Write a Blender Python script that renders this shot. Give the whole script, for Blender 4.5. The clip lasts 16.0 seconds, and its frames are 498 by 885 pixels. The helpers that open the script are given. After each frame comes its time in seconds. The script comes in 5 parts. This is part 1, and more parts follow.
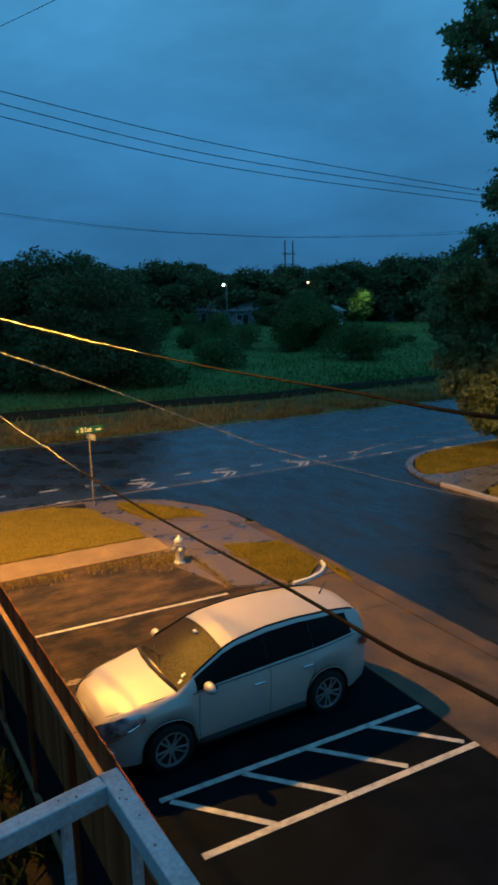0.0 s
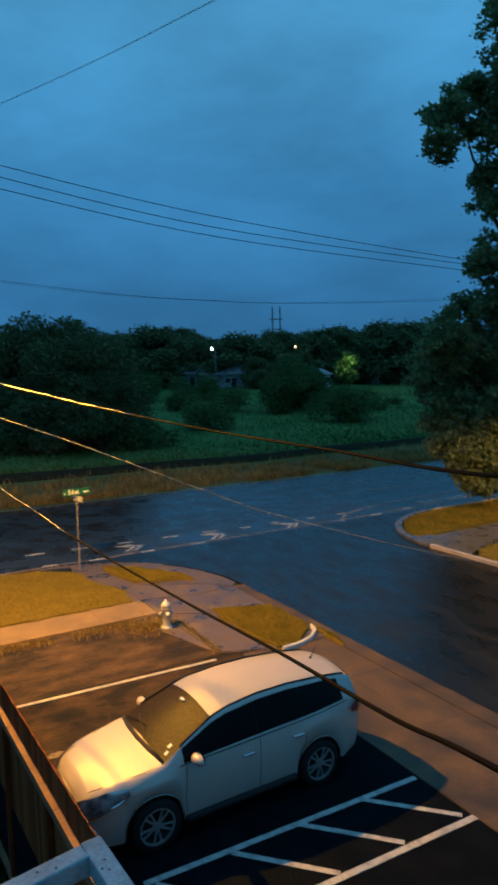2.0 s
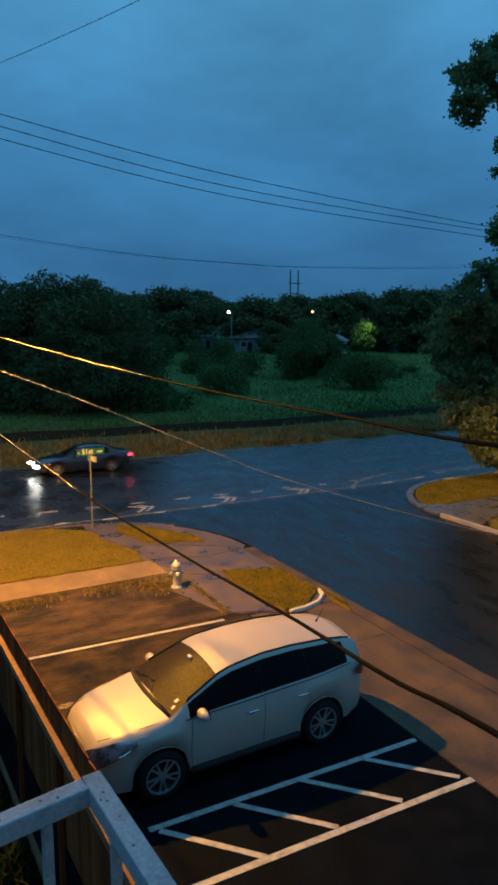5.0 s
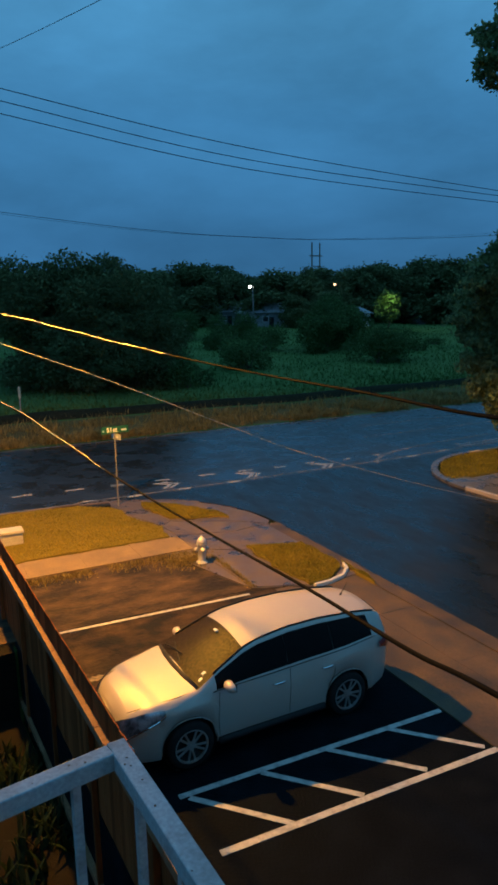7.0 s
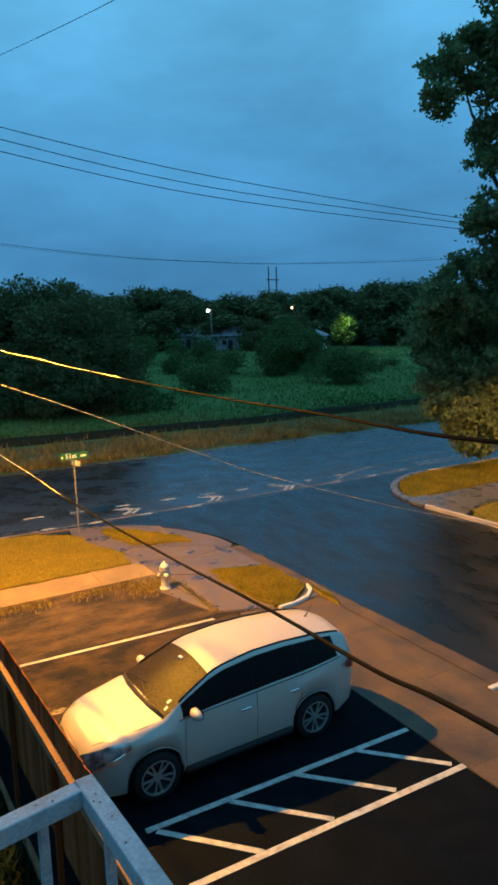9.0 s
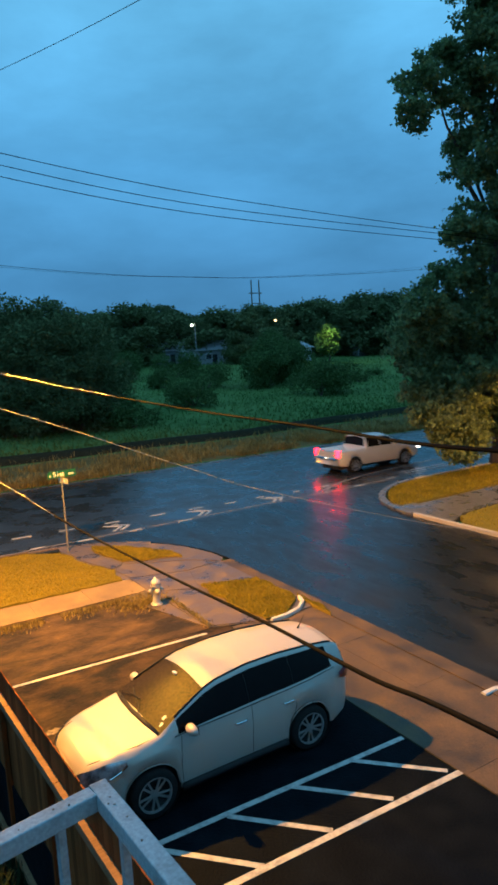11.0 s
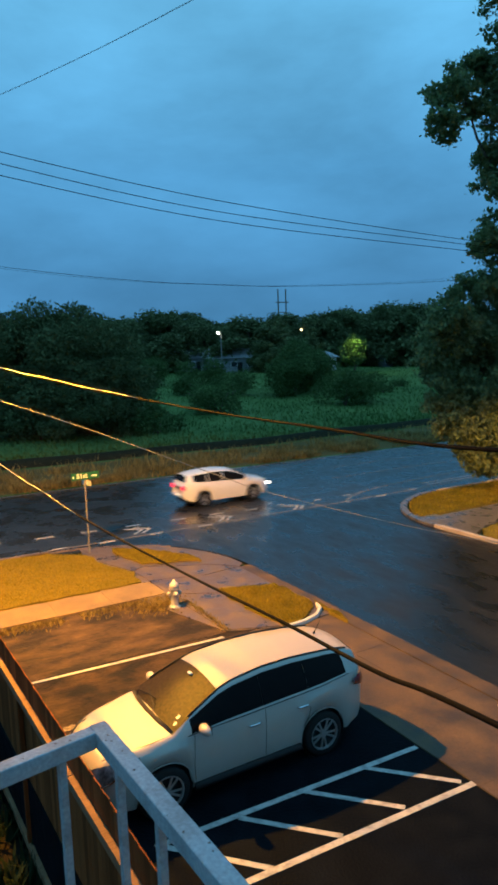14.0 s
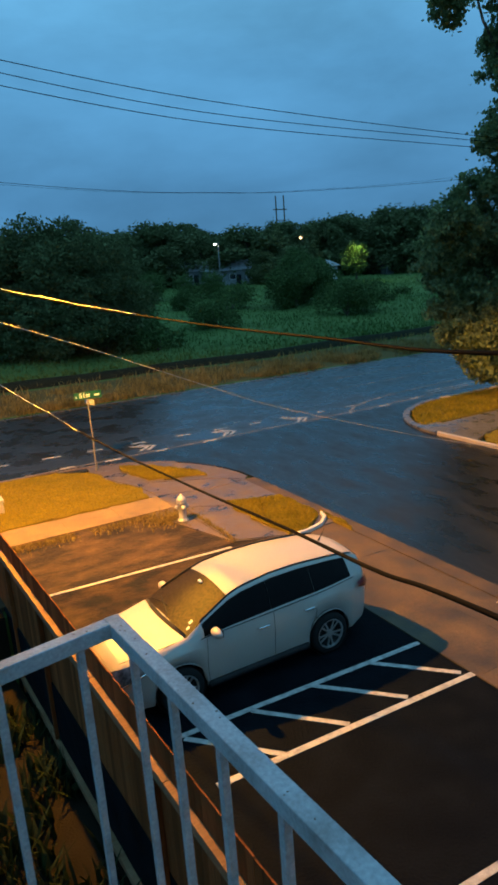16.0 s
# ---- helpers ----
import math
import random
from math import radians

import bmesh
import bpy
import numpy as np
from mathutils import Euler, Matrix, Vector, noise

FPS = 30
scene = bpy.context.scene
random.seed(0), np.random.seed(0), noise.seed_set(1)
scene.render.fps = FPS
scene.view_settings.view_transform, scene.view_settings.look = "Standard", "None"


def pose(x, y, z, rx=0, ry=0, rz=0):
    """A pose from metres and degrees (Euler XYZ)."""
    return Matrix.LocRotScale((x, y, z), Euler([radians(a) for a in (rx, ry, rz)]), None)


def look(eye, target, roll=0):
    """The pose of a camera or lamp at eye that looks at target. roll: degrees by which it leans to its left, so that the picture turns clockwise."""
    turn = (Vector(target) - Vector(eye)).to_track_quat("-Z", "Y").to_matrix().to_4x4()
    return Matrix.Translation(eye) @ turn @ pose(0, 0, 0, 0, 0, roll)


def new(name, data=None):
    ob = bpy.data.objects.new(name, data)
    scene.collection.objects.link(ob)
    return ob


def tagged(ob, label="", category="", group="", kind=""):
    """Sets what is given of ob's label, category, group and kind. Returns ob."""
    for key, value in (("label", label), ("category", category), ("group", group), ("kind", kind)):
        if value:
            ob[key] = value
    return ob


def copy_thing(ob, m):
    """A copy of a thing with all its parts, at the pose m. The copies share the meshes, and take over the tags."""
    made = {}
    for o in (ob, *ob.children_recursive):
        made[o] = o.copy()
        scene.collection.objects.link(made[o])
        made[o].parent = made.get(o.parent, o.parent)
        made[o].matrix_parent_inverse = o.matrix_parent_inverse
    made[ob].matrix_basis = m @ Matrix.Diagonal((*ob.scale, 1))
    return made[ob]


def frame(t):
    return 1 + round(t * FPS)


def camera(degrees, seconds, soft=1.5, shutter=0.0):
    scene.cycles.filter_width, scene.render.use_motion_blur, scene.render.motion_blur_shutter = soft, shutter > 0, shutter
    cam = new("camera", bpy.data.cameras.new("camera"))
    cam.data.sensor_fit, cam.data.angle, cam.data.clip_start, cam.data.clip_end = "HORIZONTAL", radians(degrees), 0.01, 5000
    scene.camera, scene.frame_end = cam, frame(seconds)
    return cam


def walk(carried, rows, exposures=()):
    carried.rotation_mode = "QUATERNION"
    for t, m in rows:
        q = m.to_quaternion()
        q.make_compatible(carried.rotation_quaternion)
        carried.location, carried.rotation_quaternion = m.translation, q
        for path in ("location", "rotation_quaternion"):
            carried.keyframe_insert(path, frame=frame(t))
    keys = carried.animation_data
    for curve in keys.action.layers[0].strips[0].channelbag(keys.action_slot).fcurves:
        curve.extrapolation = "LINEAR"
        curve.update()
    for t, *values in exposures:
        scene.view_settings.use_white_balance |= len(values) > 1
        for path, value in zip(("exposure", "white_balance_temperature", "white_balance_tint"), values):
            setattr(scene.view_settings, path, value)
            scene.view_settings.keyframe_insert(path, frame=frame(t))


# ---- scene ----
cam = camera(40.0, 16.0, 3.1, 0.5)
PATH = [
    (0, (0.16, -0.442, 6.812), (0.22, 1.521, 6.433), -1.4),
    (0.5, (0.145, -0.426, 6.795), (0.268, 1.545, 6.476), -0.8),
    (1, (0.155, -0.448, 6.794), (0.304, 1.533, 6.563), -1.3),
    (1.5, (0.176, -0.514, 6.831), (0.355, 1.466, 6.611), -1.5),
    (2, (0.158, -0.444, 6.79), (0.257, 1.543, 6.59), -1.4),
    (2.5, (0.208, -0.618, 6.894), (0.215, 1.377, 6.754), -1.1),
    (3, (0.189, -0.612, 6.881), (0.188, 1.382, 6.722), -0.4),
    (3.5, (0.183, -0.567, 6.848), (0.176, 1.419, 6.613), 0.0),
    (4, (0.178, -0.536, 6.83), (0.221, 1.448, 6.582), 0.5),
    (6.5, (0.185, -0.422, 6.739), (0.221, 1.54, 6.353), -0.8),
    (7, (0.202, -0.525, 6.813), (0.189, 1.44, 6.441), -1.2),
    (7.5, (0.184, -0.432, 6.753), (0.203, 1.531, 6.37), -1.0),
    (8, (0.199, -0.498, 6.788), (0.294, 1.476, 6.477), -1.6),
    (8.5, (0.199, -0.524, 6.811), (0.298, 1.449, 6.498), -1.7),
    (11, (0.173, -0.607, 6.841), (0.316, 1.369, 6.567), -3.2),
    (11.5, (0.208, -0.639, 6.815), (0.403, 1.333, 6.543), -3.0),
    (12, (0.25, -0.69, 6.813), (0.547, 1.269, 6.536), -2.8),
    (12.5, (0.239, -0.674, 6.795), (0.452, 1.296, 6.522), -2.6),
    (13, (0.238, -0.66, 6.767), (0.406, 1.314, 6.489), -2.6),
    (13.5, (0.24, -0.701, 6.77), (0.355, 1.277, 6.497), -2.6),
    (14, (0.219, -0.725, 6.777), (0.295, 1.259, 6.531), -2.1),
    (14.5, (0.21, -0.751, 6.788), (0.217, 1.235, 6.557), -1.9),
    (15, (0.242, -0.849, 6.832), (0.202, 1.132, 6.566), -1.3),
    (15.5, (0.237, -0.697, 6.698), (0.275, 1.257, 6.275), -2.8),
    (16, (0.233, -0.777, 6.766), (0.285, 1.161, 6.276), -4.1),
]
walk(cam, [(t, look(eye, target, roll)) for t, eye, target, roll in PATH],
     [(0, 0.04, 5800, 6), (2.3, 0.08, 5800, 6), (4.2, 0.06, 6050, 9), (6.3, 0.0, 6100, 10), (7.9, 0.12, 6150, 10), (8.4, 0.64, 6400, 6), (8.7, 0.70, 6450, 6), (10.8, 0.84, 6500, 7), (13.5, 0.84, 6750, 8), (14.4, 0.72, 6650, 8), (16, 0.74, 7050, 12)])

# ---- light ----
ROT = radians(27)
CU, SU = math.cos(ROT), math.sin(ROT)


def W(u, v, z=0.0):
    """Street grid to world: u along the main road, v across it."""
    return Vector((u * CU - v * SU, u * SU + v * CU, z))


def world_sky():
    w = bpy.data.worlds.new("dusk_sky")
    scene.world = w
    w.use_nodes = True
    n, l = w.node_tree.nodes, w.node_tree.links
    n.clear()
    tc = n.new("ShaderNodeTexCoord")
    sep = n.new("ShaderNodeSeparateXYZ")
    l.new(tc.outputs["Generated"], sep.inputs[0])
    ramp = n.new("ShaderNodeValToRGB")
    e = ramp.color_ramp.elements
    e[0].position, e[0].color = 0.0, (0.037, 0.132, 0.258, 1)
    e[1].position, e[1].color = 0.95, (0.136, 0.410, 0.655, 1)
    for p, c in ((0.10, (0.044, 0.166, 0.334, 1)), (0.25, (0.060, 0.232, 0.445, 1)), (0.45, (0.094, 0.325, 0.555, 1))):
        x = e.new(p)
        x.color = c
    l.new(sep.outputs["Z"], ramp.inputs[0])
    mp = n.new("ShaderNodeMapping")
    mp.inputs["Scale"].default_value = (1.0, 1.0, 2.6)
    l.new(tc.outputs["Generated"], mp.inputs[0])
    ns = n.new("ShaderNodeTexNoise")
    ns.inputs["Scale"].default_value, ns.inputs["Detail"].default_value = 3.0, 7
    ns.inputs["Roughness"].default_value, ns.inputs["Distortion"].default_value = 0.56, 0.1
    l.new(mp.outputs[0], ns.inputs["Vector"])
    cr = n.new("ShaderNodeMapRange")
    cr.inputs["From Min"].default_value, cr.inputs["From Max"].default_value = 0.32, 0.70
    cr.inputs["To Min"].default_value, cr.inputs["To Max"].default_value = 0.82, 1.22
    l.new(ns.outputs["Fac"], cr.inputs["Value"])
    mul = n.new("ShaderNodeVectorMath")
    mul.operation = "SCALE"
    l.new(ramp.outputs["Color"], mul.inputs[0])
    l.new(cr.outputs[0], mul.inputs["Scale"])
    bg = n.new("ShaderNodeBackground")
    bg.inputs["Strength"].default_value = SKY
    l.new(mul.outputs[0], bg.inputs["Color"])
    out = n.new("ShaderNodeOutputWorld")
    l.new(bg.outputs[0], out.inputs["Surface"])


SKY = 0.90
LAMP_POS = Vector((-5.43, 14.74, 9.6))
world_sky()
sodium = bpy.data.lights.new("street_lamp_light", "SPOT")
sodium.energy, sodium.color = 14200.0, (1.0, 0.42, 0.028)
sodium.spot_size, sodium.spot_blend, sodium.shadow_soft_size = radians(159), 0.16, 0.12
sodium_ob = new("street_lamp_light", sodium)
sodium_ob.matrix_world = Matrix.Translation(LAMP_POS - Vector((0, 0, 0.16)))
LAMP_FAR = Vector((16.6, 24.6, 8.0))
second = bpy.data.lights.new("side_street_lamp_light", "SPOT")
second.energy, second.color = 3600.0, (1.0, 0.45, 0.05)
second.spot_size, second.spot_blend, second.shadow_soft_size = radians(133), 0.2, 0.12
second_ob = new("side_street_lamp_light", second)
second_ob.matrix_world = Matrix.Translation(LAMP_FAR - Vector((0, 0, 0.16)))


# ---- materials ----
def mat(name, c1, c2=None, rough=0.6, metal=0.0, scale=4.0, fine=60.0, bump=0.2, rough_var=0.0, depth=0.02, coat=0.0,
        random_obj=0.0, island=0.0, mid=0.5, width=0.25, spec=0.5, trans=0.0, emit=None, estr=0.0, stretch=(1, 1, 1), translucent=0.0, turn=0.0):
    m = bpy.data.materials.new(name)
    m.use_nodes = True
    n, l = m.node_tree.nodes, m.node_tree.links
    b = n["Principled BSDF"]
    b.inputs["Roughness"].default_value, b.inputs["Metallic"].default_value = rough, metal
    b.inputs["Specular IOR Level"].default_value = spec
    b.inputs["Coat Weight"].default_value = coat
    b.inputs["Coat Roughness"].default_value = 0.06
    b.inputs["Transmission Weight"].default_value = trans
    c2 = c2 or tuple(x * 0.7 for x in c1)
    tc = n.new("ShaderNodeTexCoord")
    mp = n.new("ShaderNodeMapping")
    mp.vector_type = "TEXTURE"
    mp.inputs["Scale"].default_value = tuple(1 / x for x in stretch)
    mp.inputs["Rotation"].default_value = (0, 0, turn)
    l.new(tc.outputs["Object"], mp.inputs[0])
    big = n.new("ShaderNodeTexNoise")
    big.inputs["Scale"].default_value, big.inputs["Detail"].default_value, big.inputs["Roughness"].default_value = scale, 5, 0.6
    l.new(mp.outputs[0], big.inputs["Vector"])
    rng = n.new("ShaderNodeMapRange")
    rng.inputs["From Min"].default_value, rng.inputs["From Max"].default_value = mid - width, mid + width
    l.new(big.outputs["Fac"], rng.inputs["Value"])
    small = n.new("ShaderNodeTexNoise")
    small.inputs["Scale"].default_value, small.inputs["Detail"].default_value = fine, 3
    l.new(mp.outputs[0], small.inputs["Vector"])
    mix = n.new("ShaderNodeMix")
    mix.data_type = "RGBA"
    mix.inputs[6].default_value, mix.inputs[7].default_value = (*c1, 1), (*c2, 1)
    l.new(rng.outputs[0], mix.inputs[0])
    hs = n.new("ShaderNodeHueSaturation")
    l.new(mix.outputs[2], hs.inputs["Color"])
    vr = n.new("ShaderNodeMapRange")
    vr.inputs["From Min"].default_value, vr.inputs["From Max"].default_value = 0.3, 0.7
    vr.inputs["To Min"].default_value, vr.inputs["To Max"].default_value = 0.82, 1.18
    l.new(small.outputs["Fac"], vr.inputs["Value"])
    val = vr.outputs[0]
    if random_obj or island:
        if island:
            src = n.new("ShaderNodeNewGeometry").outputs["Random Per Island"]
        else:
            src = n.new("ShaderNodeObjectInfo").outputs["Random"]
        amount = random_obj or island
        r2 = n.new("ShaderNodeMapRange")
        r2.inputs["To Min"].default_value, r2.inputs["To Max"].default_value = 1 - amount, 1 + amount
        l.new(src, r2.inputs["Value"])
        mu = n.new("ShaderNodeMath")
        mu.operation = "MULTIPLY"
        l.new(val, mu.inputs[0])
        l.new(r2.outputs[0], mu.inputs[1])
        val = mu.outputs[0]
    l.new(val, hs.inputs["Value"])
    l.new(hs.outputs["Color"], b.inputs["Base Color"])
    if rough_var:
        rr = n.new("ShaderNodeMapRange")
        rr.inputs["From Min"].default_value, rr.inputs["From Max"].default_value = 0.35, 0.65
        rr.inputs["To Min"].default_value, rr.inputs["To Max"].default_value = max(0.03, rough - rough_var), min(1, rough + rough_var)
        l.new(big.outputs["Fac"], rr.inputs["Value"])
        l.new(rr.outputs[0], b.inputs["Roughness"])
    if bump:
        bp = n.new("ShaderNodeBump")
        bp.inputs["Strength"].default_value, bp.inputs["Distance"].default_value = bump, depth
        l.new(small.outputs["Fac"], bp.inputs["Height"])
        l.new(bp.outputs[0], b.inputs["Normal"])
    if emit:
        b.inputs["Emission Color"].default_value, b.inputs["Emission Strength"].default_value = (*emit, 1), estr
    if translucent:
        tr = n.new("ShaderNodeBsdfTranslucent")
        l.new(hs.outputs["Color"], tr.inputs["Color"])
        ms = n.new("ShaderNodeMixShader")
        ms.inputs[0].default_value = translucent
        l.new(b.outputs[0], ms.inputs[1])
        l.new(tr.outputs[0], ms.inputs[2])
        l.new(ms.outputs[0], n["Material Output"].inputs["Surface"])
    return m


def glow(name, color, strength):
    m = bpy.data.materials.new(name)
    m.use_nodes = True
    n, l = m.node_tree.nodes, m.node_tree.links
    n.clear()
    e = n.new("ShaderNodeEmission")
    e.inputs["Color"].default_value, e.inputs["Strength"].default_value = (*color, 1), strength
    l.new(e.outputs[0], n.new("ShaderNodeOutputMaterial").inputs["Surface"])
    return m


M_ROAD = mat("wet_asphalt", (0.012, 0.013, 0.015), (0.026, 0.026, 0.028), 0.29, scale=0.7, fine=70, bump=0.2, rough_var=0.12, depth=0.007, width=0.33, spec=0.44)
M_STREET = mat("worn_wet_asphalt", (0.0048, 0.0054, 0.0066), (0.0088, 0.0090, 0.0098), 0.33, scale=1.1, fine=45, bump=0.5, rough_var=0.13, depth=0.010, width=0.3, spec=0.43, stretch=(1.3, 0.45, 1), turn=ROT)
# blue-black base paints in shade, holding back the lamp's orange on the lot
M_LOT = mat("damp_shade_toned_asphalt", (0.0016, 0.0030, 0.0052), (0.0054, 0.0076, 0.0108), 0.8, scale=1.9, fine=24, bump=1.0, rough_var=0.12, depth=0.02, spec=0.04, mid=0.54, width=0.15)
M_DIRT = mat("silted_old_asphalt", (0.016, 0.012, 0.010), (0.094, 0.056, 0.026), 0.8, scale=1.4, fine=16, bump=1.0, depth=0.02, mid=0.55, width=0.15, spec=0.2, stretch=(0.6, 1.1, 1), turn=ROT)
M_CONC = mat("worn_concrete", (0.028, 0.019, 0.012), (0.108, 0.066, 0.037), 0.75, scale=1.2, fine=32, bump=0.6, rough_var=0.15, depth=0.010, mid=0.5, width=0.16)
M_OLDLOT = mat("stained_lot_asphalt", (0.0095, 0.0082, 0.0082), (0.060, 0.035, 0.018), 0.8, scale=1.8, fine=22, bump=0.9, depth=0.018, mid=0.56, width=0.14, spec=0.15, stretch=(0.7, 1.1, 1), turn=ROT)
M_STAIN = mat("dried_pale_stain", (0.22, 0.17, 0.12), (0.05, 0.04, 0.03), 0.9, scale=9, fine=50, bump=0.3, depth=0.004, mid=0.5, width=0.1)
M_CONCPALE = mat("wet_grey_concrete", (0.058, 0.054, 0.050), (0.130, 0.115, 0.100), 0.33, scale=1.6, fine=50, bump=0.3, rough_var=0.15, depth=0.006, width=0.2)
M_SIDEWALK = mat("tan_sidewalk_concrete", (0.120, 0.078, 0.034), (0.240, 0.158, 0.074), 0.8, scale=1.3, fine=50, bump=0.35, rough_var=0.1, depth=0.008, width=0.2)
M_CONCWET = mat("wet_concrete", (0.040, 0.030, 0.025), (0.145, 0.100, 0.066), 0.42, scale=1.3, fine=45, bump=0.4, rough_var=0.2, depth=0.008, width=0.18, spec=0.45)
# turf soil colour includes the amber cast of the sodium lamp
M_SOIL_AMBER = mat("amber_lit_lawn_soil", (0.125, 0.098, 0.014), (0.175, 0.125, 0.020), 0.95, scale=1.5, fine=30, bump=0.6, depth=0.03, spec=0.06)
M_GROUND = mat("field_ground", (0.050, 0.104, 0.028), (0.098, 0.162, 0.052), 0.95, scale=0.13, fine=2.0, bump=0.5, depth=0.1, spec=0.06, width=0.18)
# yard shade is put into the soil colour; the lamp still reaches here
M_YARD = mat("shade_toned_yard_soil", (0.006, 0.0055, 0.004), (0.015, 0.0125, 0.009), 0.95, scale=1.5, fine=30, bump=0.6, depth=0.03, spec=0.05)
M_BALLAST = mat("dark_ballast", (0.012, 0.013, 0.008), (0.030, 0.030, 0.017), 0.95, scale=3, fine=25, bump=0.9, depth=0.05, spec=0.05)
# grass base is amber rather than green, lamp tint included
M_LAWN_AMBER = mat("lawn_grass", (0.185, 0.148, 0.012), (0.285, 0.208, 0.020), 0.75, scale=1.1, fine=10, bump=0, island=0.4, translucent=0.25, width=0.15, spec=0.1)
M_VERGE = mat("verge_soil", (0.070, 0.062, 0.024), (0.145, 0.110, 0.044), 0.95, scale=0.5, fine=12, bump=0.6, depth=0.04, spec=0.06)
M_DRY = mat("dry_grass", (0.165, 0.128, 0.044), (0.29, 0.205, 0.074), 0.8, scale=0.5, fine=8, bump=0, island=0.4, translucent=0.25, spec=0.06)
M_FIELD = mat("field_grass", (0.050, 0.104, 0.027), (0.100, 0.164, 0.052), 0.8, scale=0.13, fine=3, bump=0, island=0.2, translucent=0.25, width=0.17, spec=0.05)
M_LEAF = mat("leaf", (0.120, 0.175, 0.070), (0.190, 0.230, 0.092), 0.6, scale=0.5, fine=6, bump=0, island=0.35, translucent=0.5, spec=0.4)
M_FARLEAF = mat("far_leaf", (0.088, 0.112, 0.046), (0.120, 0.142, 0.060), 0.8, scale=0.2, fine=3, bump=0, island=0.22, translucent=0.2, spec=0.12)
M_BUSHLEAF = mat("bush_leaf", (0.056, 0.104, 0.032), (0.094, 0.142, 0.046), 0.8, scale=0.3, fine=3, bump=0, island=0.25, translucent=0.2, spec=0.12)
# leaf green cut to near black, shade painted in against the lamp
M_WEED = mat("shade_toned_weed_leaf", (0.007, 0.015, 0.005), (0.014, 0.024, 0.008), 0.7, scale=2, fine=10, bump=0, island=0.4, translucent=0.15, spec=0.1)
M_BARK = mat("bark", (0.07, 0.05, 0.038), (0.15, 0.105, 0.08), 0.9, scale=3, fine=14, bump=0.9, depth=0.04, stretch=(1, 1, 0.25))
M_WHITE = mat("road_paint", (0.42, 0.405, 0.39), (0.13, 0.125, 0.12), 0.6, scale=7, fine=70, bump=0.3, depth=0.004, mid=0.60, width=0.17)
M_FAINT = mat("worn_road_paint", (0.24, 0.21, 0.18), (0.05, 0.05, 0.055), 0.5, scale=2.2, fine=40, bump=0.2, depth=0.004, mid=0.5, width=0.2)
M_KERB = mat("kerb_concrete", (0.30, 0.25, 0.21), (0.42, 0.37, 0.32), 0.65, scale=2.0, fine=60, bump=0.3, depth=0.006)
M_KERBW = mat("white_painted_kerb", (0.62, 0.58, 0.52), (0.45, 0.42, 0.38), 0.6, scale=4.0, fine=60, bump=0.3, depth=0.005)
M_FENCE = mat("weathered_fence_board", (0.105, 0.036, 0.012), (0.195, 0.070, 0.026), 0.95, scale=2.5, fine=50, bump=0.6, depth=0.008, random_obj=0.35, stretch=(1, 1, 0.08), spec=0.03)
M_RAILWOOD = mat("fence_rail_wood", (0.13, 0.075, 0.040), (0.24, 0.145, 0.085), 0.85, scale=3, fine=50, bump=0.5, depth=0.006, stretch=(1, 0.1, 1), spec=0.1)
M_RAILING = mat("chipped_pale_paint", (0.27, 0.335, 0.37), (0.15, 0.17, 0.175), 0.55, scale=11, fine=120, bump=0.3, depth=0.002, mid=0.60, width=0.14)
M_RUST = mat("rust_spot", (0.07, 0.045, 0.03), (0.12, 0.07, 0.04), 0.9, scale=40, fine=120, bump=0.4, depth=0.002)
M_SLAB = mat("balcony_concrete", (0.26, 0.25, 0.24), (0.34, 0.33, 0.31), 0.8, scale=2, fine=50, bump=0.3)
M_SIDING = mat("building_siding", (0.42, 0.40, 0.37), (0.36, 0.34, 0.32), 0.8, scale=1.5, fine=40, bump=0.2)
M_PAINT = mat("silver_white_car_paint", (0.405, 0.352, 0.310), (0.375, 0.33, 0.29), 0.45, metal=0.14, scale=2, fine=500, bump=0.0, coat=0.6, spec=0.4)
M_PAINTW = mat("white_car_paint", (0.74, 0.72, 0.70), (0.70, 0.68, 0.66), 0.3, scale=2, fine=300, bump=0.0, coat=0.6)
M_PAINTP = mat("pale_tan_car_paint", (0.50, 0.48, 0.46), (0.46, 0.44, 0.42), 0.3, metal=0.2, scale=2, fine=300, bump=0.0, coat=0.6)
M_PAINTD = mat("dark_blue_car_paint", (0.018, 0.026, 0.045), (0.014, 0.02, 0.035), 0.22, metal=0.3, scale=2, fine=300, bump=0.0, coat=0.8)
M_GLASS = mat("dark_tinted_glass", (0.005, 0.0048, 0.005), (0.008, 0.007, 0.007), 0.08, scale=6, fine=300, bump=0.0, spec=0.05)
# brown-gold flecks paint the lamp's sheen on the raindrops
M_WSCREEN = mat("rain_beaded_gold_sheen_screen", (0.006, 0.0045, 0.003), (0.036, 0.024, 0.011), 0.36, scale=22, fine=110, bump=0.6, depth=0.004, spec=0.05, width=0.15)
M_TRIM = mat("black_plastic", (0.012, 0.012, 0.0125), (0.018, 0.018, 0.018), 0.6, scale=8, fine=150, bump=0.1, depth=0.002, spec=0.18)
M_CHROME = mat("chrome", (0.75, 0.75, 0.76), (0.68, 0.68, 0.69), 0.12, metal=1.0, scale=6, fine=100, bump=0.0)
M_ALLOY = mat("alloy_wheel", (0.50, 0.49, 0.48), (0.40, 0.39, 0.38), 0.32, metal=0.8, scale=9, fine=80, bump=0.0)
M_TYRE = mat("tyre_rubber", (0.010, 0.010, 0.010), (0.018, 0.018, 0.018), 0.85, scale=12, fine=80, bump=0.3, depth=0.004, spec=0.12)
